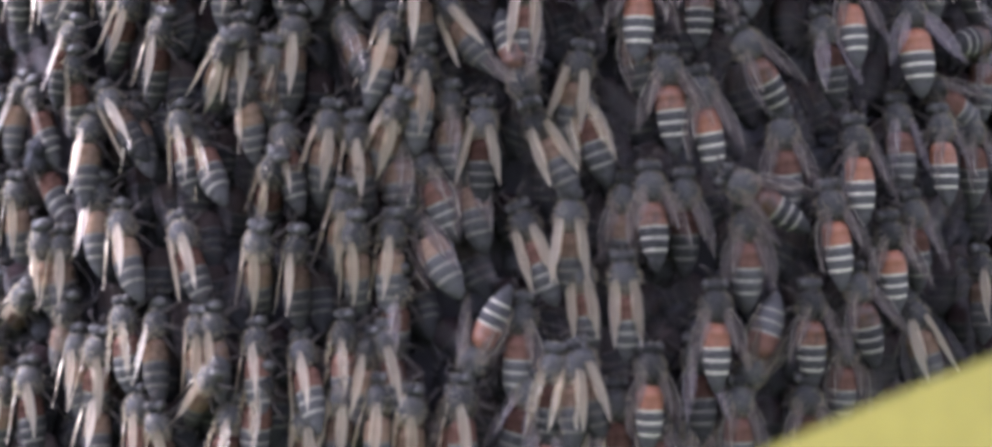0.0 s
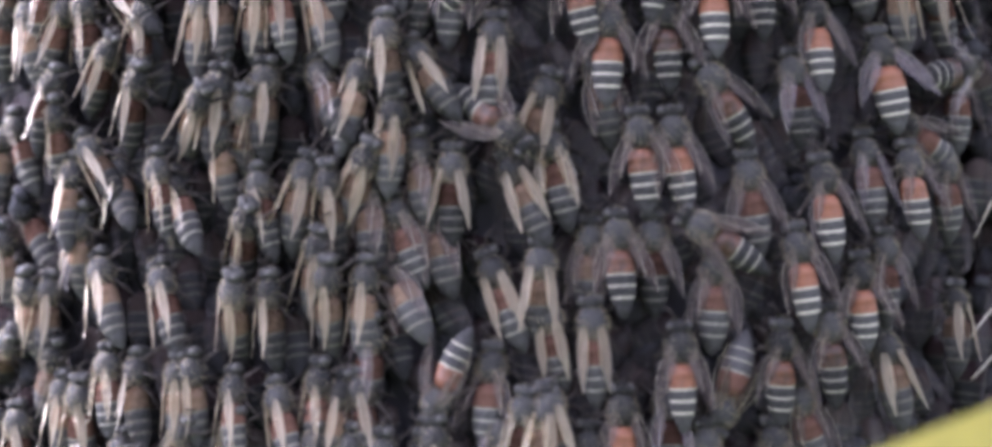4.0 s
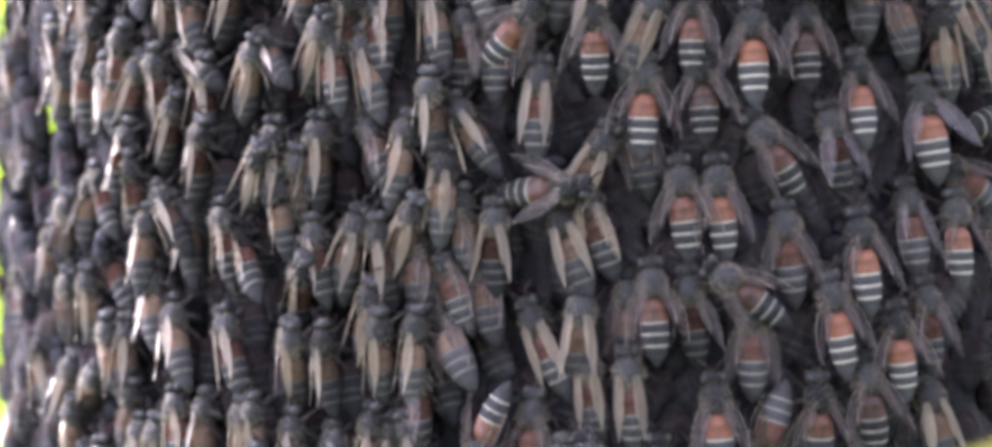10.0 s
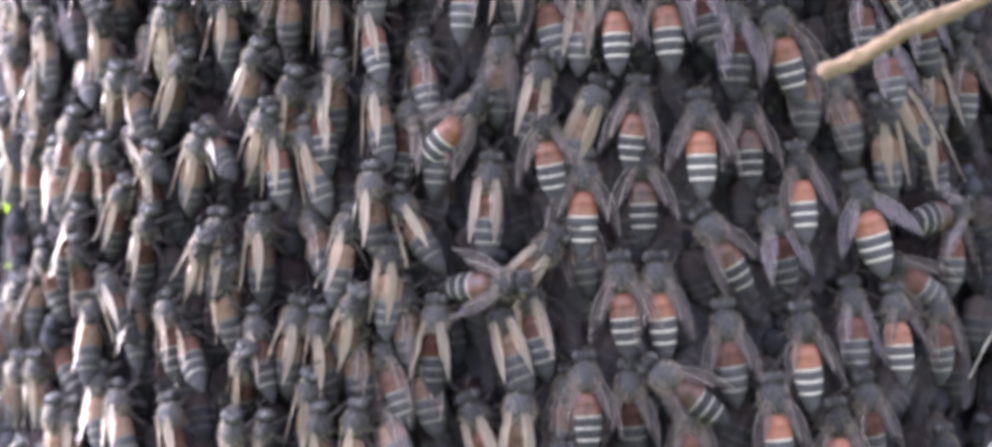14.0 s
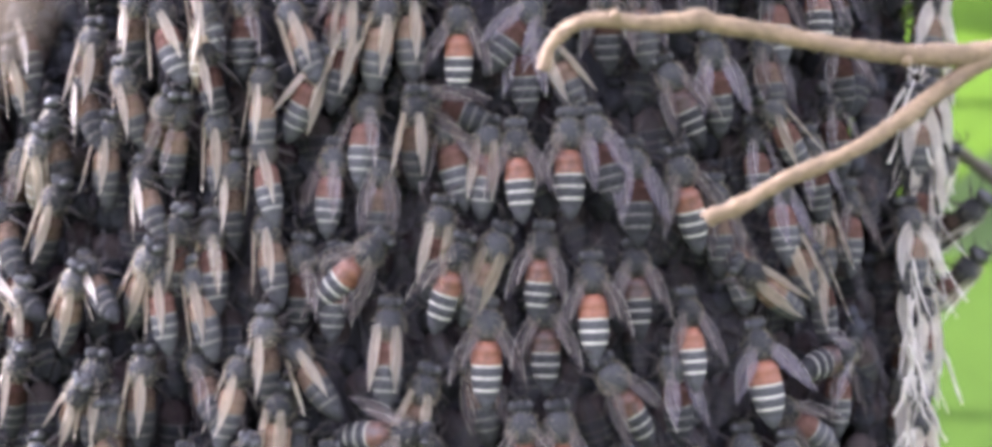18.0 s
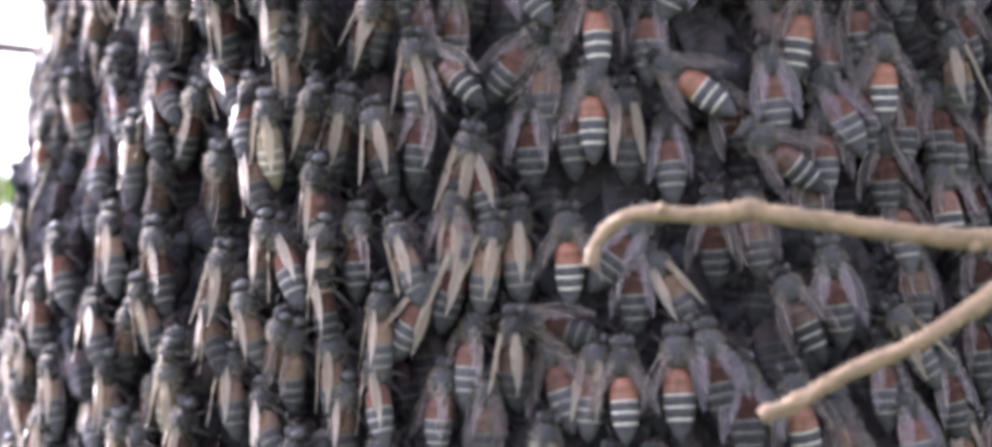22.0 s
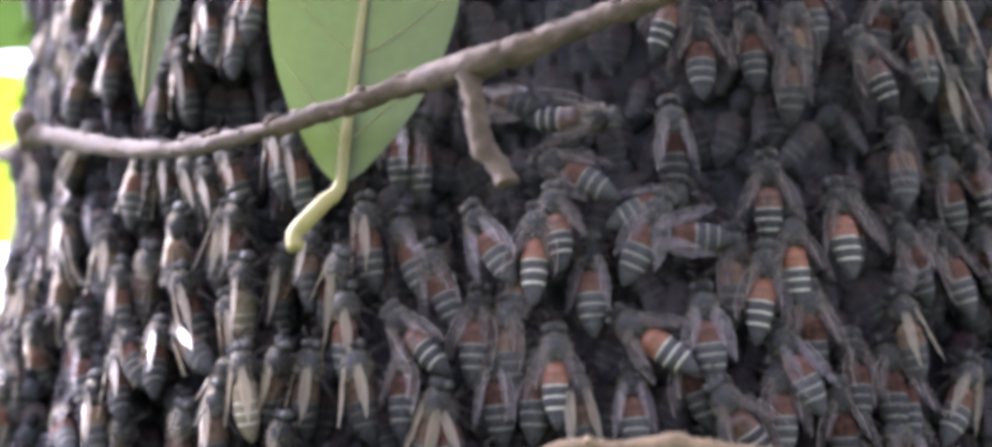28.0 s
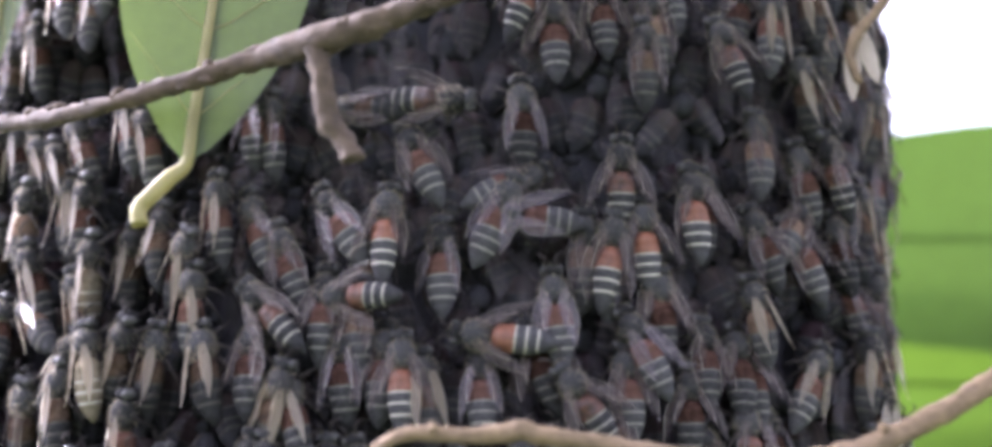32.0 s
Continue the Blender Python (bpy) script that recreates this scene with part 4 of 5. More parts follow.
place("d", 6.7, -3.3, 6, -0.8)

# bees that stand off the edge, seen from the side
def perch(x, y, z, tilt, turn=0.0):
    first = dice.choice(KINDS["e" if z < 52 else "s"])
    bee = copy_thing(first, Matrix.Identity(4)) if first.name in USED else first
    USED.add(first.name)
    m = pose(*at(x - 0.6, y, z), 0, 0, turn + dice.uniform(-12, 12)) @ pose(0, 0, 0, 0, tilt, 0) @ Matrix(((0, 0, 1), (1, 0, 0), (0, 1, 0))).to_4x4() @ Matrix.Diagonal((1.12, 1.12, 1.12, 1))
    bee.matrix_basis = m
    BEES.append((bee, m, "s", []))


perch(65.6, 21, 24.6, 52, -30)
perch(65.4, 21, 18, 46, -40)
perch(63.4, 21, 29.4, 30, -50)
perch(59.2, 13, 27, 6, -20)
perch(61.6, 19, 33.6, 12, -40)
perch(61.8, 20, 39, 4, -55)
perch(62.4, 20, 44.6, 14, -30)
perch(63.6, 22, 48.6, 20, -40)
perch(62.6, 20, 54.2, -4, -50)
perch(63, 20, 59.6, 4, -25)
perch(58.6, 12, 34.4, 2, -62)
perch(57.6, 11, 22, -4, -60)
perch(60.4, 16, 21.4, 10, -35)
perch(60.8, 18, 15, 6, -50)
perch(58.4, 13, 16.2, -4, -66)
perch(60.4, 17, 8.6, 4, -40)
perch(57.8, 13, 10.4, 0, -68)
perch(59.8, 17, 2.4, 2, -45)
perch(59.6, 17, -4.6, 4, -30)
perch(57.4, 13, 4, 3, -60)
perch(57.2, 13, -9, 3, -50)
for x, y, z, tilt, turn in ((60.0, 13, 56.5, 5, -60), (60.8, 14, 51, 8, -50), (60.2, 13, 46, 2, -65), (60.6, 14, 41.5, 10, -45), (60.0, 13, 36.5, 4, -60), (59.4, 13, 30.5, 6, -50), (59.2, 13, 12.5, 4, -55), (58.8, 13, 0.5, 5, -60)):
    perch(x, y, z, tilt, turn)
perch(62.2, 16, 86, 8, -75)
perch(63.4, 20, 79, 14, -75)
perch(62, 18, 71.5, 6, -75)
perch(62.6, 18, 94, 2, -75)
perch(61.6, 18, 64.5, 10, -75)
perch(60.2, 15, 74.4, 4, -75)
perch(60.6, 15, 90.2, 4, -75)

fill = random.Random(19)
for _ in range(9000):
    if len(BEES) >= 438:
        break
    s, z = fill.choice((fill.uniform(-92, 46), fill.uniform(-100, -34))), fill.uniform(-44, 112)
    if all(math.hypot((s - a) / 3.7, (z - b) / 7.0) > 1 for a, b in TAKEN):
        flank = s < -30
        settle(fill.choice("wssd" if flank else "dds"), s, z, fill.gauss(4, 14), -1.5, fill.random() < 0.8)


def low_bee(rng):
    """A bee of few faces, for the mass underneath: corners, faces, materials."""
    bm = bmesh.new()
    lathe(bm, [(0.9, 0.6, 0), (0.2, 1.6, 0), (-1.0, 1.75, 0), (-1.2, 1.75, 0), (-1.5, 1.72, 0), (-2.0, 1.66, 0), (-2.3, 1.6, 0), (-2.8, 1.5, 0), (-3.1, 1.4, 0), (-4.4, 0.5, 0), (-4.7, 0.1, 0)], 8, [1, 1, 2, 0, 0, 2, 0, 2, 0, 0, 0], 0.86)
    for y, a, b in ((2.2, 1.45, 1.3), (3.9, 0.6, 0.95)):
        made = bmesh.ops.create_icosphere(bm, subdivisions=1, radius=1.0)["verts"]
        for v in made:
            v.co = Vector((v.co.x * b, y + v.co.y * a, v.co.z * b * 0.85)) * MM
    for _ in range(70):
        d = Vector((rng.gauss(0, 1), rng.gauss(0, 1), rng.gauss(0.4, 0.7))).normalized()
        foot = Vector((d.x * 1.25, 2.3 + d.y * 1.4, d.z * 1.05))
        tip, w = foot + d * rng.uniform(0.25, 0.55), d.cross(Vector((0.3, 0.5, 0.8))).normalized() * 0.05
        bm.faces.new([bm.verts.new(q * MM) for q in (foot - w, foot + w, tip)]).material_index = 2
    for side in (-1, 1):
        spread = rng.uniform(0.3, 2.2)
        a = [(side * 0.9, 2.0, 1.3), (side * (1.5 + 0.5 * spread), -1.0, 1.5), (side * (1.2 + spread), -4.2, 1.9), (side * (0.3 + spread * 0.7), -3.6, 2.0), (side * 0.1, -0.6, 1.6)]
        bm.faces.new([bm.verts.new(Vector(p) * MM) for p in a]).material_index = 3
    bm.verts.index_update()
    out = ([v.co.copy() for v in bm.verts], [[v.index for v in f.verts] for f in bm.faces], [f.material_index for f in bm.faces])
    bm.free()
    return out


lows = [low_bee(random.Random(k)) for k in range(5)]
verts, faces, mats, deep = [], [], [], []
for _ in range(16000):
    if len(deep) >= 1500:
        break
    s, z = fill.uniform(-116, 62), fill.uniform(-52, 122)
    edge = s < -62 or s > 36
    gap = 0.8 if edge else 1.0
    if any(math.hypot((s - a) / (2.9 * gap), (z - b) / (5.2 * gap)) < 1 for a, b in deep):
        continue
    if edge and any(math.hypot((s - a) / 2.4, (z - b) / 4.0) < 1 for a, b in TAKEN):
        continue
    deep.append((s, z))
    co, fa, ma = fill.choice(lows)
    m = seat(s, z, fill.gauss(0, 22), -3.3 if not edge else fill.uniform(-2.6, 1.0), fill.uniform(-5, 15), fill.uniform(-20, 20)) @ Matrix.Scale(1.18, 4)
    n = len(verts)
    verts.extend(m @ c for c in co)
    faces.extend([i + n for i in f] for f in fa)
    mats.extend(ma)
# the mass wears the shade-darkened colours, so gaps read dark
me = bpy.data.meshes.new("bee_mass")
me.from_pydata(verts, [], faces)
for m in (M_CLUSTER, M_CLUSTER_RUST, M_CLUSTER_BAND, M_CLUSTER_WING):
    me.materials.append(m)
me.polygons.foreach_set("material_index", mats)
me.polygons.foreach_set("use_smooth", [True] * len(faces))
tagged(new("bee_mass", me), "dense mass of bees under the outer layer, colours darkened for shade", "bees", kind="stuff")


# ---- the shrub: twigs before and behind the colony ----
def twig(name, points, radii, mat, parent, label="", rough=0.35, seed=0.0, steps=6):
    bm = bmesh.new()
    p, r = smooth_line(points, radii, steps)
    r = [q * (1 + 0.16 * noise.noise(v * 0.35 + Vector((seed, 0, 0)))) for q, v in zip(r, p)]
    tube(bm, p, r, 12, rough, seed)
    return part(name, bm, mat, parent, label)


def thing(name, label, category, x=0, y=0, z=0, group=""):
    ob = tagged(new(name), label, category, group)
    ob.location = at(x, y, z)
    ob.empty_display_size = 0.005
    return ob


forked = thing("forked_twig", "pale tan bare twig with a hooked end and a fork", "twig")
twig("branch", [(14.3, -20, 36.3), (14.8, -20, 38.2), (16.2, -20, 39.8), (18.6, -20, 40.8), (23.4, -20, 40.6), (26.3, -20, 40.75), (28.2, -20, 41.1), (30, -20, 40.6), (33.6, -20, 40.1), (40.6, -20, 38.9), (47.8, -19, 38.4), (55.9, -18, 39), (63, -17, 41.9), (71.4, -16, 46.7), (80.8, -14, 53.7), (112, -4, 70), (170, 20, 72)],
     [0.61, 0.59, 0.61, 0.63, 0.67, 0.77, 0.99, 0.81, 0.79, 0.83, 0.87, 1.18, 1.04, 1.08, 1.18, 1.58, 2.37], M_TWIG, forked, rough=0.35, seed=1, steps=9)
twig("side_branch", [(28.8, -20, 23.2), (29.6, -20, 23.7), (31.8, -20, 24.5), (35.8, -20, 26.9), (41.6, -20, 29.4), (46.6, -19, 32.4), (51.5, -18.5, 36), (55.9, -18, 38.7)],
     [0.69, 0.81, 0.71, 0.67, 0.71, 0.76, 0.81, 0.96], M_TWIG, forked, rough=0.35, seed=4, steps=9)
bm = bmesh.new()
tube(bm, [(71.5, -16, 46.6), (72.0, -16, 45.2), (72.6, -16, 44.2), (72.9, -16, 43.6)], [0.9, 1.0, 0.8, 0.25], 9, 0.3, 3.0)
part("bud", bm, M_TWIG, forked)
for p in ((60.0, -18.2, 41.6), (47.0, -19.8, 37.7), (20.5, -20.6, 41.2)):
    bm = bmesh.new()
    bmesh.ops.create_icosphere(bm, subdivisions=2, radius=0.55 * MM)
    for v in bm.verts:
        v.co = v.co * (1 + 0.3 * noise.noise(v.co * 1500)) + Vector(p) * MM
    part("bud", bm, M_TWIG, forked)

shaded = thing("shaded_twig", "dark rough twig behind the colony", "twig")
twig("branch", [(55, 44, 48), (66.8, 40, 39.6), (70, 40, 36.8), (75.7, 40, 32.5), (84.6, 40, 26.1), (94.2, 40, 19.4), (130, 45, -2), (180, 50, -40)],
     [0.6, 0.75, 0.8, 0.9, 1.0, 1.05, 1.4, 2.0], M_DEEP, shaded, rough=0.6, seed=9)

outer = thing("hazy_twig", "thin pale grey twig reaching out behind the colony", "twig")
twig("branch", [(-125, 74, 86), (-95, 66, 81), (-72, 60, 78), (-52, 52, 73)], [1.5, 1.2, 1.0, 0.7], M_BARK, outer, rough=0.4, seed=12)

upper = thing("knobby_twig", "grey-brown knobby twig crossing before the colony", "twig")
twig("branch", [(-122, 98, 114), (-92, 76, 107), (-69, 60, 102), (-58, 38, 96), (-52.4, 18, 91.1), (-51.3, 17.6, 89.1), (-48.3, 15, 87.9), (-35.7, 4, 82.0), (-26.8, -4, 79.2), (-19.1, -10, 78.3), (-11.0, -13, 79.4), (-3.5, -15, 81.0), (3.1, -20, 80.8), (8.6, -22, 81.7), (14.5, -24, 83.2), (21.5, -26, 85), (32.8, -30, 89), (60, -34, 104), (120, -20, 140), (190, 10, 150)],
     [1.7, 1.5, 1.3, 1.2, 1.22, 1.54, 1.22, 0.92, 0.92, 0.92, 0.97, 1.09, 1.54, 1.28, 1.13, 1.15, 1.22, 1.41, 2.18, 3.07], M_BARK, upper, rough=0.4, seed=15, steps=10)
twig("spur", [(3.1, -20, 80.5), (3.6, -20, 77.5), (4.0, -19.5, 75), (4.4, -19, 72.9), (5.3, -19, 71.9), (6.1, -19, 70.8), (6.6, -19, 69.4)],
     [1.23, 0.98, 1.01, 1.1, 0.94, 1.04, 1.37], M_BARK, upper, rough=0.4, seed=21, steps=8)
for p in ((-8.0, -14.2, 80.9), (-14.5, -12.0, 79.6), (6, -21.6, 82.1), (4.6, -19.4, 72.3), (-42, 9.2, 85.6), (11.5, -23.4, 83.2)):
    bm = bmesh.new()
    bmesh.ops.create_icosphere(bm, subdivisions=2, radius=0.6 * MM)
    for v in bm.verts:
        v.co = v.co * (1 + 0.35 * noise.noise(v.co * 1500 + Vector(p))) + Vector(p) * MM
    part("bud", bm, M_BARK, upper)

knots = random.Random(5)
RUN = [(-35.7, 4, 82.0), (-26.8, -4, 79.2), (-19.1, -10, 78.3), (-11.0, -13, 79.4), (-3.5, -15, 81.0), (3.1, -20, 80.8), (8.6, -22, 81.7), (14.5, -24, 83.2), (21.5, -26, 85), (32.8, -30, 89)]
for a, b in zip(RUN, RUN[1:]):
    for _ in range(3):
        p = Vector(a).lerp(Vector(b), knots.random()) + Vector((0, -0.5, knots.choice((-0.75, 0.75, 0.3))))
        bm = bmesh.new()
        bmesh.ops.create_icosphere(bm, subdivisions=2, radius=1.0)
        for v in bm.verts:
            v.co = (Vector((v.co.x * 0.8, v.co.y * 0.5, v.co.z * 0.45)) * knots.uniform(0.9, 1.1) * (1 + 0.3 * noise.noise(v.co * 2 + p)) + p) * MM
        part("knot", bm, M_BARK, upper)

spray = thing("dry_sprig", "short pale dry sprig at the colony's edge", "twig")
twig("stem", [(66, 4, 103), (62, 4, 96), (58.6, 4, 91.8), (57.8, 4, 89), (58.6, 4, 86.2)], [0.7, 0.65, 0.6, 0.6, 0.4], M_TWIG, spray, seed=30)

for dx, lean_to, long in ((0, -0.6, 8.6), (0.9, 1.3, 6.6)):
    bm = bmesh.new()
    grid = []
    for i in range(11):
        t = i / 10
        half = 0.95 * math.sin(math.pi * min(1, 0.04 + t * 0.95)) ** 0.8
        grid.append([bm.verts.new(Vector((58.4 + dx + lean_to * t + q * half, 4 + 0.35 * abs(q) + 0.5 * math.sin(3 * t), 92.8 - long * t)) * MM) for q in (-1, -0.5, 0, 0.5, 1)])
    for a, b in zip(grid, grid[1:]):
        for k in range(4):
            bm.faces.new((a[k], a[k + 1], b[k + 1], b[k]))
    part("leaflet", bm, M_DRYPALE, spray, "pale dry curled leaflet")

# added pale strands along the colony's edge: rim light on wings and legs as shapes
strands = thing("waxy_strands", "added pale strands standing in for backlit wings and legs at the edge", "strands")
wob = random.Random(77)
for _ in range(100):
    z = wob.uniform(-22, 50)
    x = 57.0 + max(0, z) * 0.06 + wob.uniform(-2.0, 2.4)
    y, long, tilt, phase = 10.2 + (x - 57) * 1.6, wob.uniform(4, 10), wob.gauss(0, 0.36), wob.uniform(0, 6)
    pts = [(x + tilt * long * k / 6 + 0.25 * math.sin(k * 1.1 + phase), y + 0.3 * math.sin(k + phase), z - long * k / 6) for k in range(7)]
    r = wob.uniform(0.09, 0.28)
    twig("strand", pts, [r * wob.uniform(0.6, 1.0) * (1 - 0.06 * k) for k in range(7)], M_STRAND, strands, rough=0.6, seed=x, steps=3)

# the same for the rim light down the long flank
lattice = thing("waxy_strands", "added pale strands standing in for rim light along the flank", "strands")
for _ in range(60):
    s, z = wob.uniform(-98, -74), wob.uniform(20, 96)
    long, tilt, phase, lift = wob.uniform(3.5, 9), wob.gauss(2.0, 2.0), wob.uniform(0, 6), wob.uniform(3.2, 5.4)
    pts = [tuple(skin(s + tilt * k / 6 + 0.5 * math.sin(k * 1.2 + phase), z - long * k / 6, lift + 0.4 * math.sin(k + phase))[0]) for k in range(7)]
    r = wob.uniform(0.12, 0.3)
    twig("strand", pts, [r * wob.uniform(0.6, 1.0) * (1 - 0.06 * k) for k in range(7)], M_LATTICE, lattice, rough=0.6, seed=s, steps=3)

# short strands in place of the lit wing rims higher up
rims = thing("waxy_strands", "added thin strands standing in for lit wing rims along the upper edge", "strands")
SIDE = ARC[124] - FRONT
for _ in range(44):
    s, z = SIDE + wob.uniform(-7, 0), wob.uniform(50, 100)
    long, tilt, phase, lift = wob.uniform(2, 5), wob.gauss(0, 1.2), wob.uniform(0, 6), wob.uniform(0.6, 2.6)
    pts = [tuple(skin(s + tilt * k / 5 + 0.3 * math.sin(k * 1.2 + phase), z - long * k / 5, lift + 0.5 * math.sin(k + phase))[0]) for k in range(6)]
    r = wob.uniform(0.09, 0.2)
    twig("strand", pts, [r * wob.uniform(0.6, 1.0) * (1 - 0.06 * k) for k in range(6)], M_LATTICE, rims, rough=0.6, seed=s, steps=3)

# the shrub's own stem, outside the view, which all twigs grow from
shrub = tagged(new("shrub_stem"), "upright grey shrub stem that carries the twigs", "shrub")
bm = bmesh.new()
tube(bm, [(200, 40, -1620), (196, 36, -900), (190, 35, -300), (184, 30, 60), (185, 20, 150), (150, 60, 190)], [16, 13, 10, 7, 5, 4], 14, 0.2, 2.0)
for v in bm.verts:
    v.co.z += BASE
part("stem", bm, M_BARK, shrub)
bm = bmesh.new()
tube(bm, [(185, 20, 150), (110, 60, 150), (40, 60, 128), (-20, 60, 124), (-90, 60, 132)], [4.5, 4.2, 4, 3.6, 3], 12, 0.25, 5.0)
for v in bm.verts:
    v.co.z += BASE
part("branch", bm, M_BARK, shrub, "branch from which the comb hangs")


# ---- leaves ----
def leaf(name, label, base, tip, width, face, mat, group="", curl=0.12, veins=7, rib=0.7, stalk=None, shape=1.0, rib_mat=None):
    """A leaf from base to tip in mm, with blade, midrib, side veins and stalk; face: the way its upper side looks."""
    root = thing(name, label, "leaf", *base, group=group)
    a, b = Vector(base), Vector(tip)
    ax = (b - a)
    length = ax.length
    ax.normalize()
    side = ax.cross(Vector(face)).normalized()
    up = side.cross(ax)
    n = 26

    def half(t):
        return width / 2 * math.sin(math.pi * t ** (0.72 * shape)) ** 0.8 if 0 < t < 1 else 0.02

    def spot(t, q):
        w = half(t)
        return ax * (t * length) + side * (q * w) + up * (curl * w * q * q - curl * 0.4 * length * t * t + 0.012 * width * noise.noise(Vector((t * 6, q * 3, length))))
    bm = bmesh.new()
    grid = [[bm.verts.new(spot(i / n, j / 5) * MM) for j in range(-5, 6)] for i in range(n + 1)]
    for i in range(n):
        for j in range(10):
            bm.faces.new((grid[i][j], grid[i][j + 1], grid[i + 1][j + 1], grid[i + 1][j]))
    part("blade", bm, mat, root)
    bm = bmesh.new()
    pts = [spot(i / 12 * 0.98, 0) for i in range(13)]
    if stalk:
        pts = [Vector(s) - a for s in stalk] + pts
    rad = [rib * (1.25 if stalk and i < len(stalk) else 1 - 0.7 * (i - len(pts) + 13) / 13) for i in range(len(pts))]
    p2, r2 = smooth_line(pts, rad, 3)
    tube(bm, p2, r2, 7)
    part("midrib", bm, rib_mat or M_RIB, root)
    for k in range(veins):
        for sd in (-1, 1):
            t0 = 0.1 + 0.8 * k / veins
            bm = bmesh.new()
            line = [spot(t0 + 0.17 * q ** 1.4, sd * q * 0.92) for q in (0, 0.25, 0.5, 0.75, 1.0)]
            tube(bm, line, [rib * 0.14 * (1 - 0.6 * q / 4) for q in range(5)], 5)
            part("vein", bm, rib_mat or M_RIB, root)
    return root


hanging = leaf("hanging_leaf", "drooping grey-green leaf with a yellow stalk hooked at its end", (-10.7, -8, 73.0), (-5.8, -8, 120.8), 19.8, (0.1, -1, 0.12), M_LEAF,
               stalk=((-14.7, -9, 66.4), (-14.9, -9, 68.0), (-13.5, -9, 69.6), (-12.1, -8.5, 71.4)), shape=1.3, curl=0.10, veins=4)
leaf("hanging_leaf", "narrow green leaf hanging by the colony's flank", (-30.8, 0, 123.1), (-34.5, 1, 86.2), 9, (-0.2, -1, 0.1), M_LEAF, shape=1.0)
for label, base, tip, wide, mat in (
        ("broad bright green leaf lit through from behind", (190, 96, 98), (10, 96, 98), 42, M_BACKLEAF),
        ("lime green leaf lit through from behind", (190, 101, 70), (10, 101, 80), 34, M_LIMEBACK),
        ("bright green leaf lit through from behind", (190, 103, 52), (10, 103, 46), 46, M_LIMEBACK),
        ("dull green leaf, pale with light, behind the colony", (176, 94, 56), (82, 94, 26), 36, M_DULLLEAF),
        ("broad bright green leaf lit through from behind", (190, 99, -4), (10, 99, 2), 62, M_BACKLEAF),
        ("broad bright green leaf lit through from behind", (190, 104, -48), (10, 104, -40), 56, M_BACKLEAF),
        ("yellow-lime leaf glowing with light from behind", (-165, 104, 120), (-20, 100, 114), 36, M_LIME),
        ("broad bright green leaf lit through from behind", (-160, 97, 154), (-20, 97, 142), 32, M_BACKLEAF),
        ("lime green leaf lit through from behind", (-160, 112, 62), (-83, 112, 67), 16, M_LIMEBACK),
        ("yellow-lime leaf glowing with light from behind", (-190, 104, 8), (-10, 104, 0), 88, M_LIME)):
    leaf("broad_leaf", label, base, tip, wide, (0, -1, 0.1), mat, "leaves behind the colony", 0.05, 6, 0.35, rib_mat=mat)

# unseen leaves, added above the view to block skylight from the upper bees
for x, y, z, tx, ty, tz, w in ((-70, -60, 170, 20, -40, 150, 60), (110, -70, 175, 30, -50, 152, 60), (40, -20, 185, 20, -120, 160, 64), (-60, 10, 180, -50, -90, 158, 60), (90, 0, 180, 80, -90, 160, 56)):
    leaf("broad_leaf", "unseen green leaf added to shade the colony from above", (x, y, z), (tx, ty, tz), w, (0, -0.2, 1), M_BACKLEAF, "leaves over the colony", 0.06, 0, 0.3, rib_mat=M_BACKLEAF)

dry = thing("dry_leaf", "pale brown dry leaf dangling on a silk thread before the colony", "leaf", -20, -117, 40)
bm = bmesh.new()
grid = [[bm.verts.new(Vector((x * (1 - 0.05 * z) + 0.5 * noise.noise(Vector((x, z, 1))), 0.25 * x * x * 0.1, z + 0.4 * noise.noise(Vector((z, x, 2))))) * MM) for x in (q * (0.4 + 0.6 * math.sin(math.pi * k / 9)) for q in (-4.2, -2.8, -1.4, 0, 1.4, 2.8, 4.2))] for k, z in ((k, -3.6 + 1.8 * k) for k in range(10))]
for a, b in zip(grid, grid[1:]):
    for k in range(6):
        bm.faces.new((a[k], a[k + 1], b[k + 1], b[k]))
part("blade", bm, M_DRY, dry)
bm = bmesh.new()
tube(bm, [(0, 0.2, -3), (0, 0.2, 4), (0.3, 0.2, 12), (1, 0.2, 30), (4, 20, 90)], [0.15, 0.2, 0.25, 0.3, 0.4], 6)
part("stalk", bm, M_DRY, dry)
bm = bmesh.new()
tube(bm, [(0, 0, 4), (8, 0, 50), (27, 0, 142)], [0.04, 0.04, 0.04], 5)
part("thread", bm, M_STRAND, dry, "fine silk thread that the leaf hangs by")

yellow = thing("margined_leaf", "green leaf with a broad yellow margin before the colony", "leaf", 22, -55, -26)
for nm, lo, hi, mt in (("margin", 0.0, 1.7, M_YELLOW), ("blade", 1.7, 6.0, M_LEAF)):
    bm = bmesh.new()
    grid = []
    for i in range(25):
        x = -20 + 66 * i / 24
        rim = 0.39 * x - 0.0018 * x * x
        grid.append([bm.verts.new(Vector((x + 0.7 * q, -0.5 * q, rim - 3.6 * q)) * MM) for q in (lo + (hi - lo) * k / 6 for k in range(7))])
    for a, b in zip(grid, grid[1:]):
        for k in range(6):
            bm.faces.new((a[k], a[k + 1], b[k + 1], b[k]))
    part(nm, bm, mt, yellow)


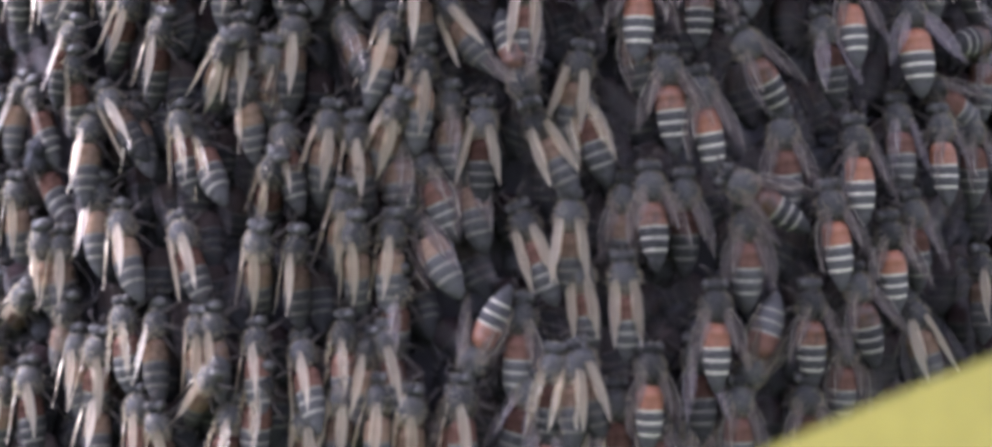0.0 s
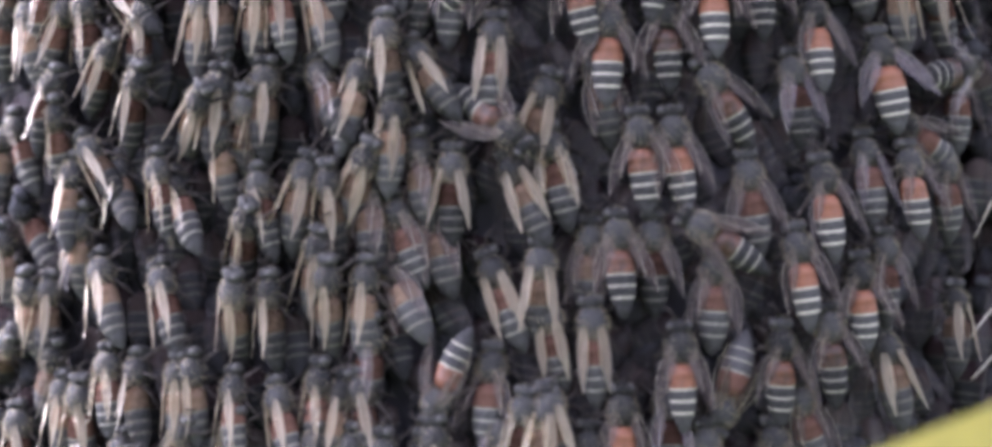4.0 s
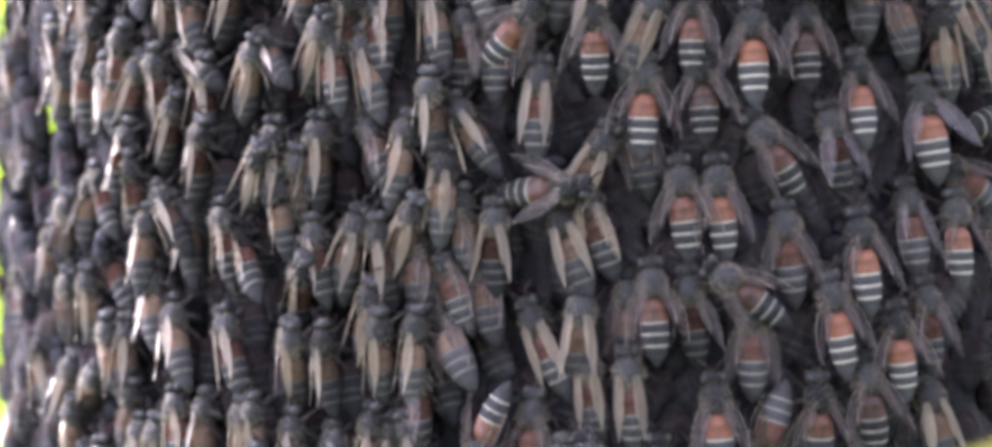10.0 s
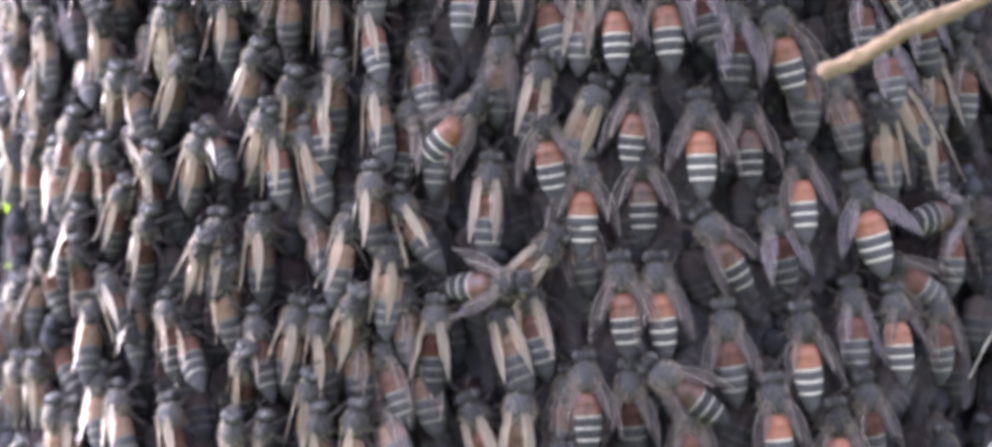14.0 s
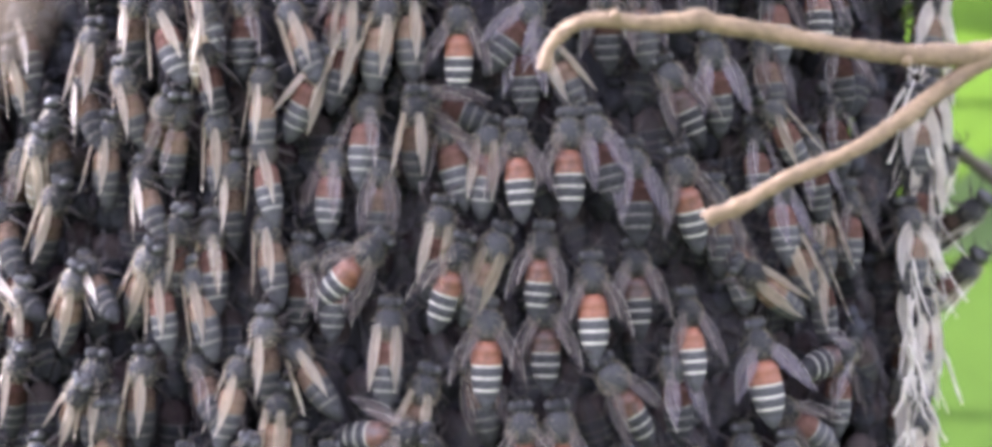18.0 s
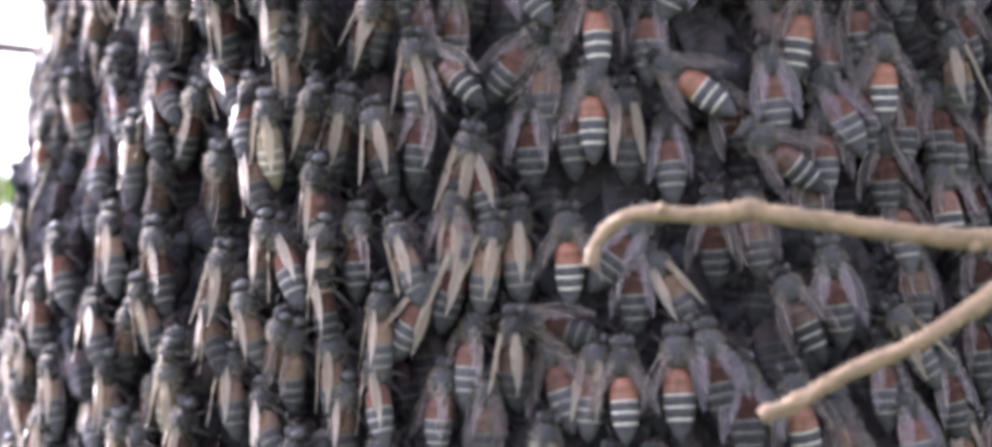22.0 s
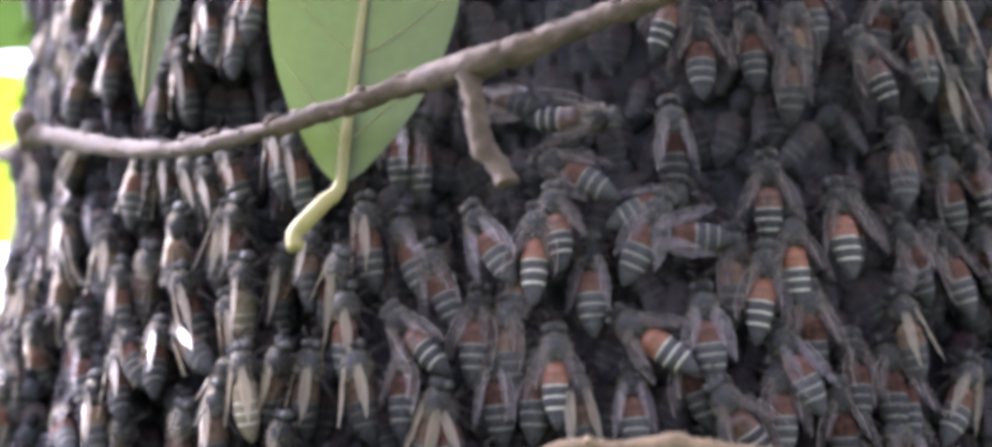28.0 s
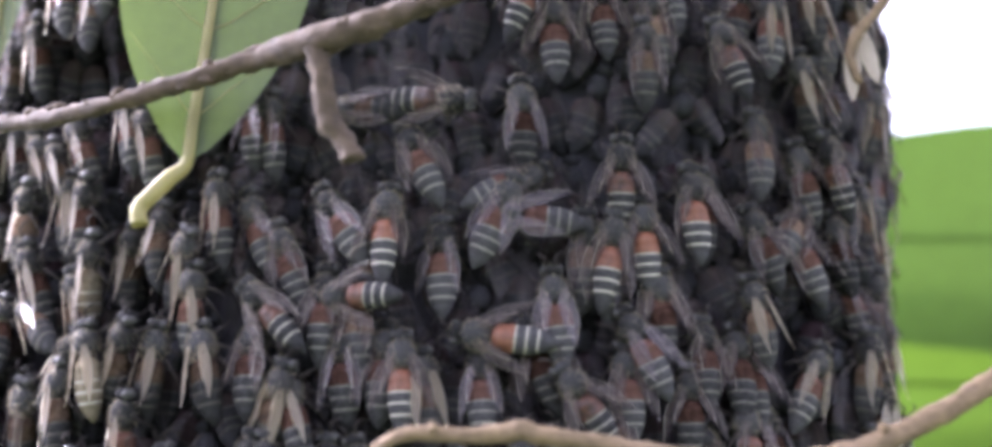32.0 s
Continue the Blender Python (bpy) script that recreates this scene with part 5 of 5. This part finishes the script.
# ---- what moves: bees shift, turn and flick their wings; the forked twig sways ----
def motions():
    rng = random.Random(3)
    for bee, m, kind, stops in BEES:
        lively = kind.endswith("*") or rng.random() < 0.05
        step = 0.8 if lively else 0.12
        swing = 12 if lively else 2.0
        rows = []
        t = 0.0
        if stops:
            stops = [(0.0, stops[0][1])] * (stops[0][0] > 0) + stops + [(32.0, stops[-1][1])] * (stops[-1][0] < 32)
            walk(bee, stops)
            t = 32.0
        while t < 32:
            rows.append((t, m @ pose(rng.gauss(0, step) * MM, rng.gauss(0, step) * MM, 0, rng.gauss(0, 1.2), 0, rng.gauss(0, swing))))
            t += rng.uniform(1.6, 4.5)
        if rows:
            walk(bee, rows + [(32.0, rows[-1][1])])
        if kind[0] in "cv":
            for w in bee.children:
                if w.name.startswith("wing"):
                    rest = w.matrix_basis.copy()
                    side = 1 if rest.translation.x > 0 else -1
                    walk(w, [(k * 0.8, rest @ pose(0, 0, 0, 0, 0, side * rng.uniform(-7, 9))) for k in range(41)])
    walk(dry, [(t, pose(*at(x, y, z), 0, turn, 0)) for t, x, y, z, turn in (
        (0, -30, -117, 60, 10), (12.5, -30, -117, 56, 10), (14.5, -14.5, -119, 17.5, 14), (16.5, -16, -117, 16.6, 10), (17.1, -15.3, -117, 18.6, 0), (17.5, -14.8, -116.6, 22.2, -5),
        (17.8, -15, -115.7, 25.0, 0), (18.0, -15.8, -115.3, 26.4, 5), (18.5, -18, -117, 36, 12), (20, -30, -117, 62, 10), (32, -30, -117, 64, 10))])
    low = yellow.matrix_basis.copy()
    walk(yellow, [(t, Matrix.Translation(Vector((0, 0, dz)) * MM) @ low) for t, dz in ((0, 2.8), (1.2, 1.6), (2, 2.2), (3, 1.3), (3.5, 1.8), (5.5, 3.1), (7, 4.4), (11, 5.3), (13, 5.5), (32, 5.6))])
    base = forked.matrix_basis.copy()
    walk(forked, [(t, Matrix.Translation(Vector((dx, 0, dz)) * MM) @ base) for t, dx, dz in (
        (0, 3.3, -2), (13.5, 3.3, -2), (14.5, 2.4, -1.9), (16.5, 0.5, -2.2), (17.5, 0, -1.2), (18.5, 0, 0.1), (19.5, 0.2, 0.3), (20.5, -0.8, 1.1), (21.5, -2.3, 1.9), (22.5, -3.7, 2.3), (23.5, -5.1, 2.7), (24.5, -6.5, 3.3), (26.5, -6.7, 3.9), (28.5, -6.8, 3.5), (30, -6.9, 3.2), (31, -6.6, 3.2), (32, -6.2, 2.9))])


motions()
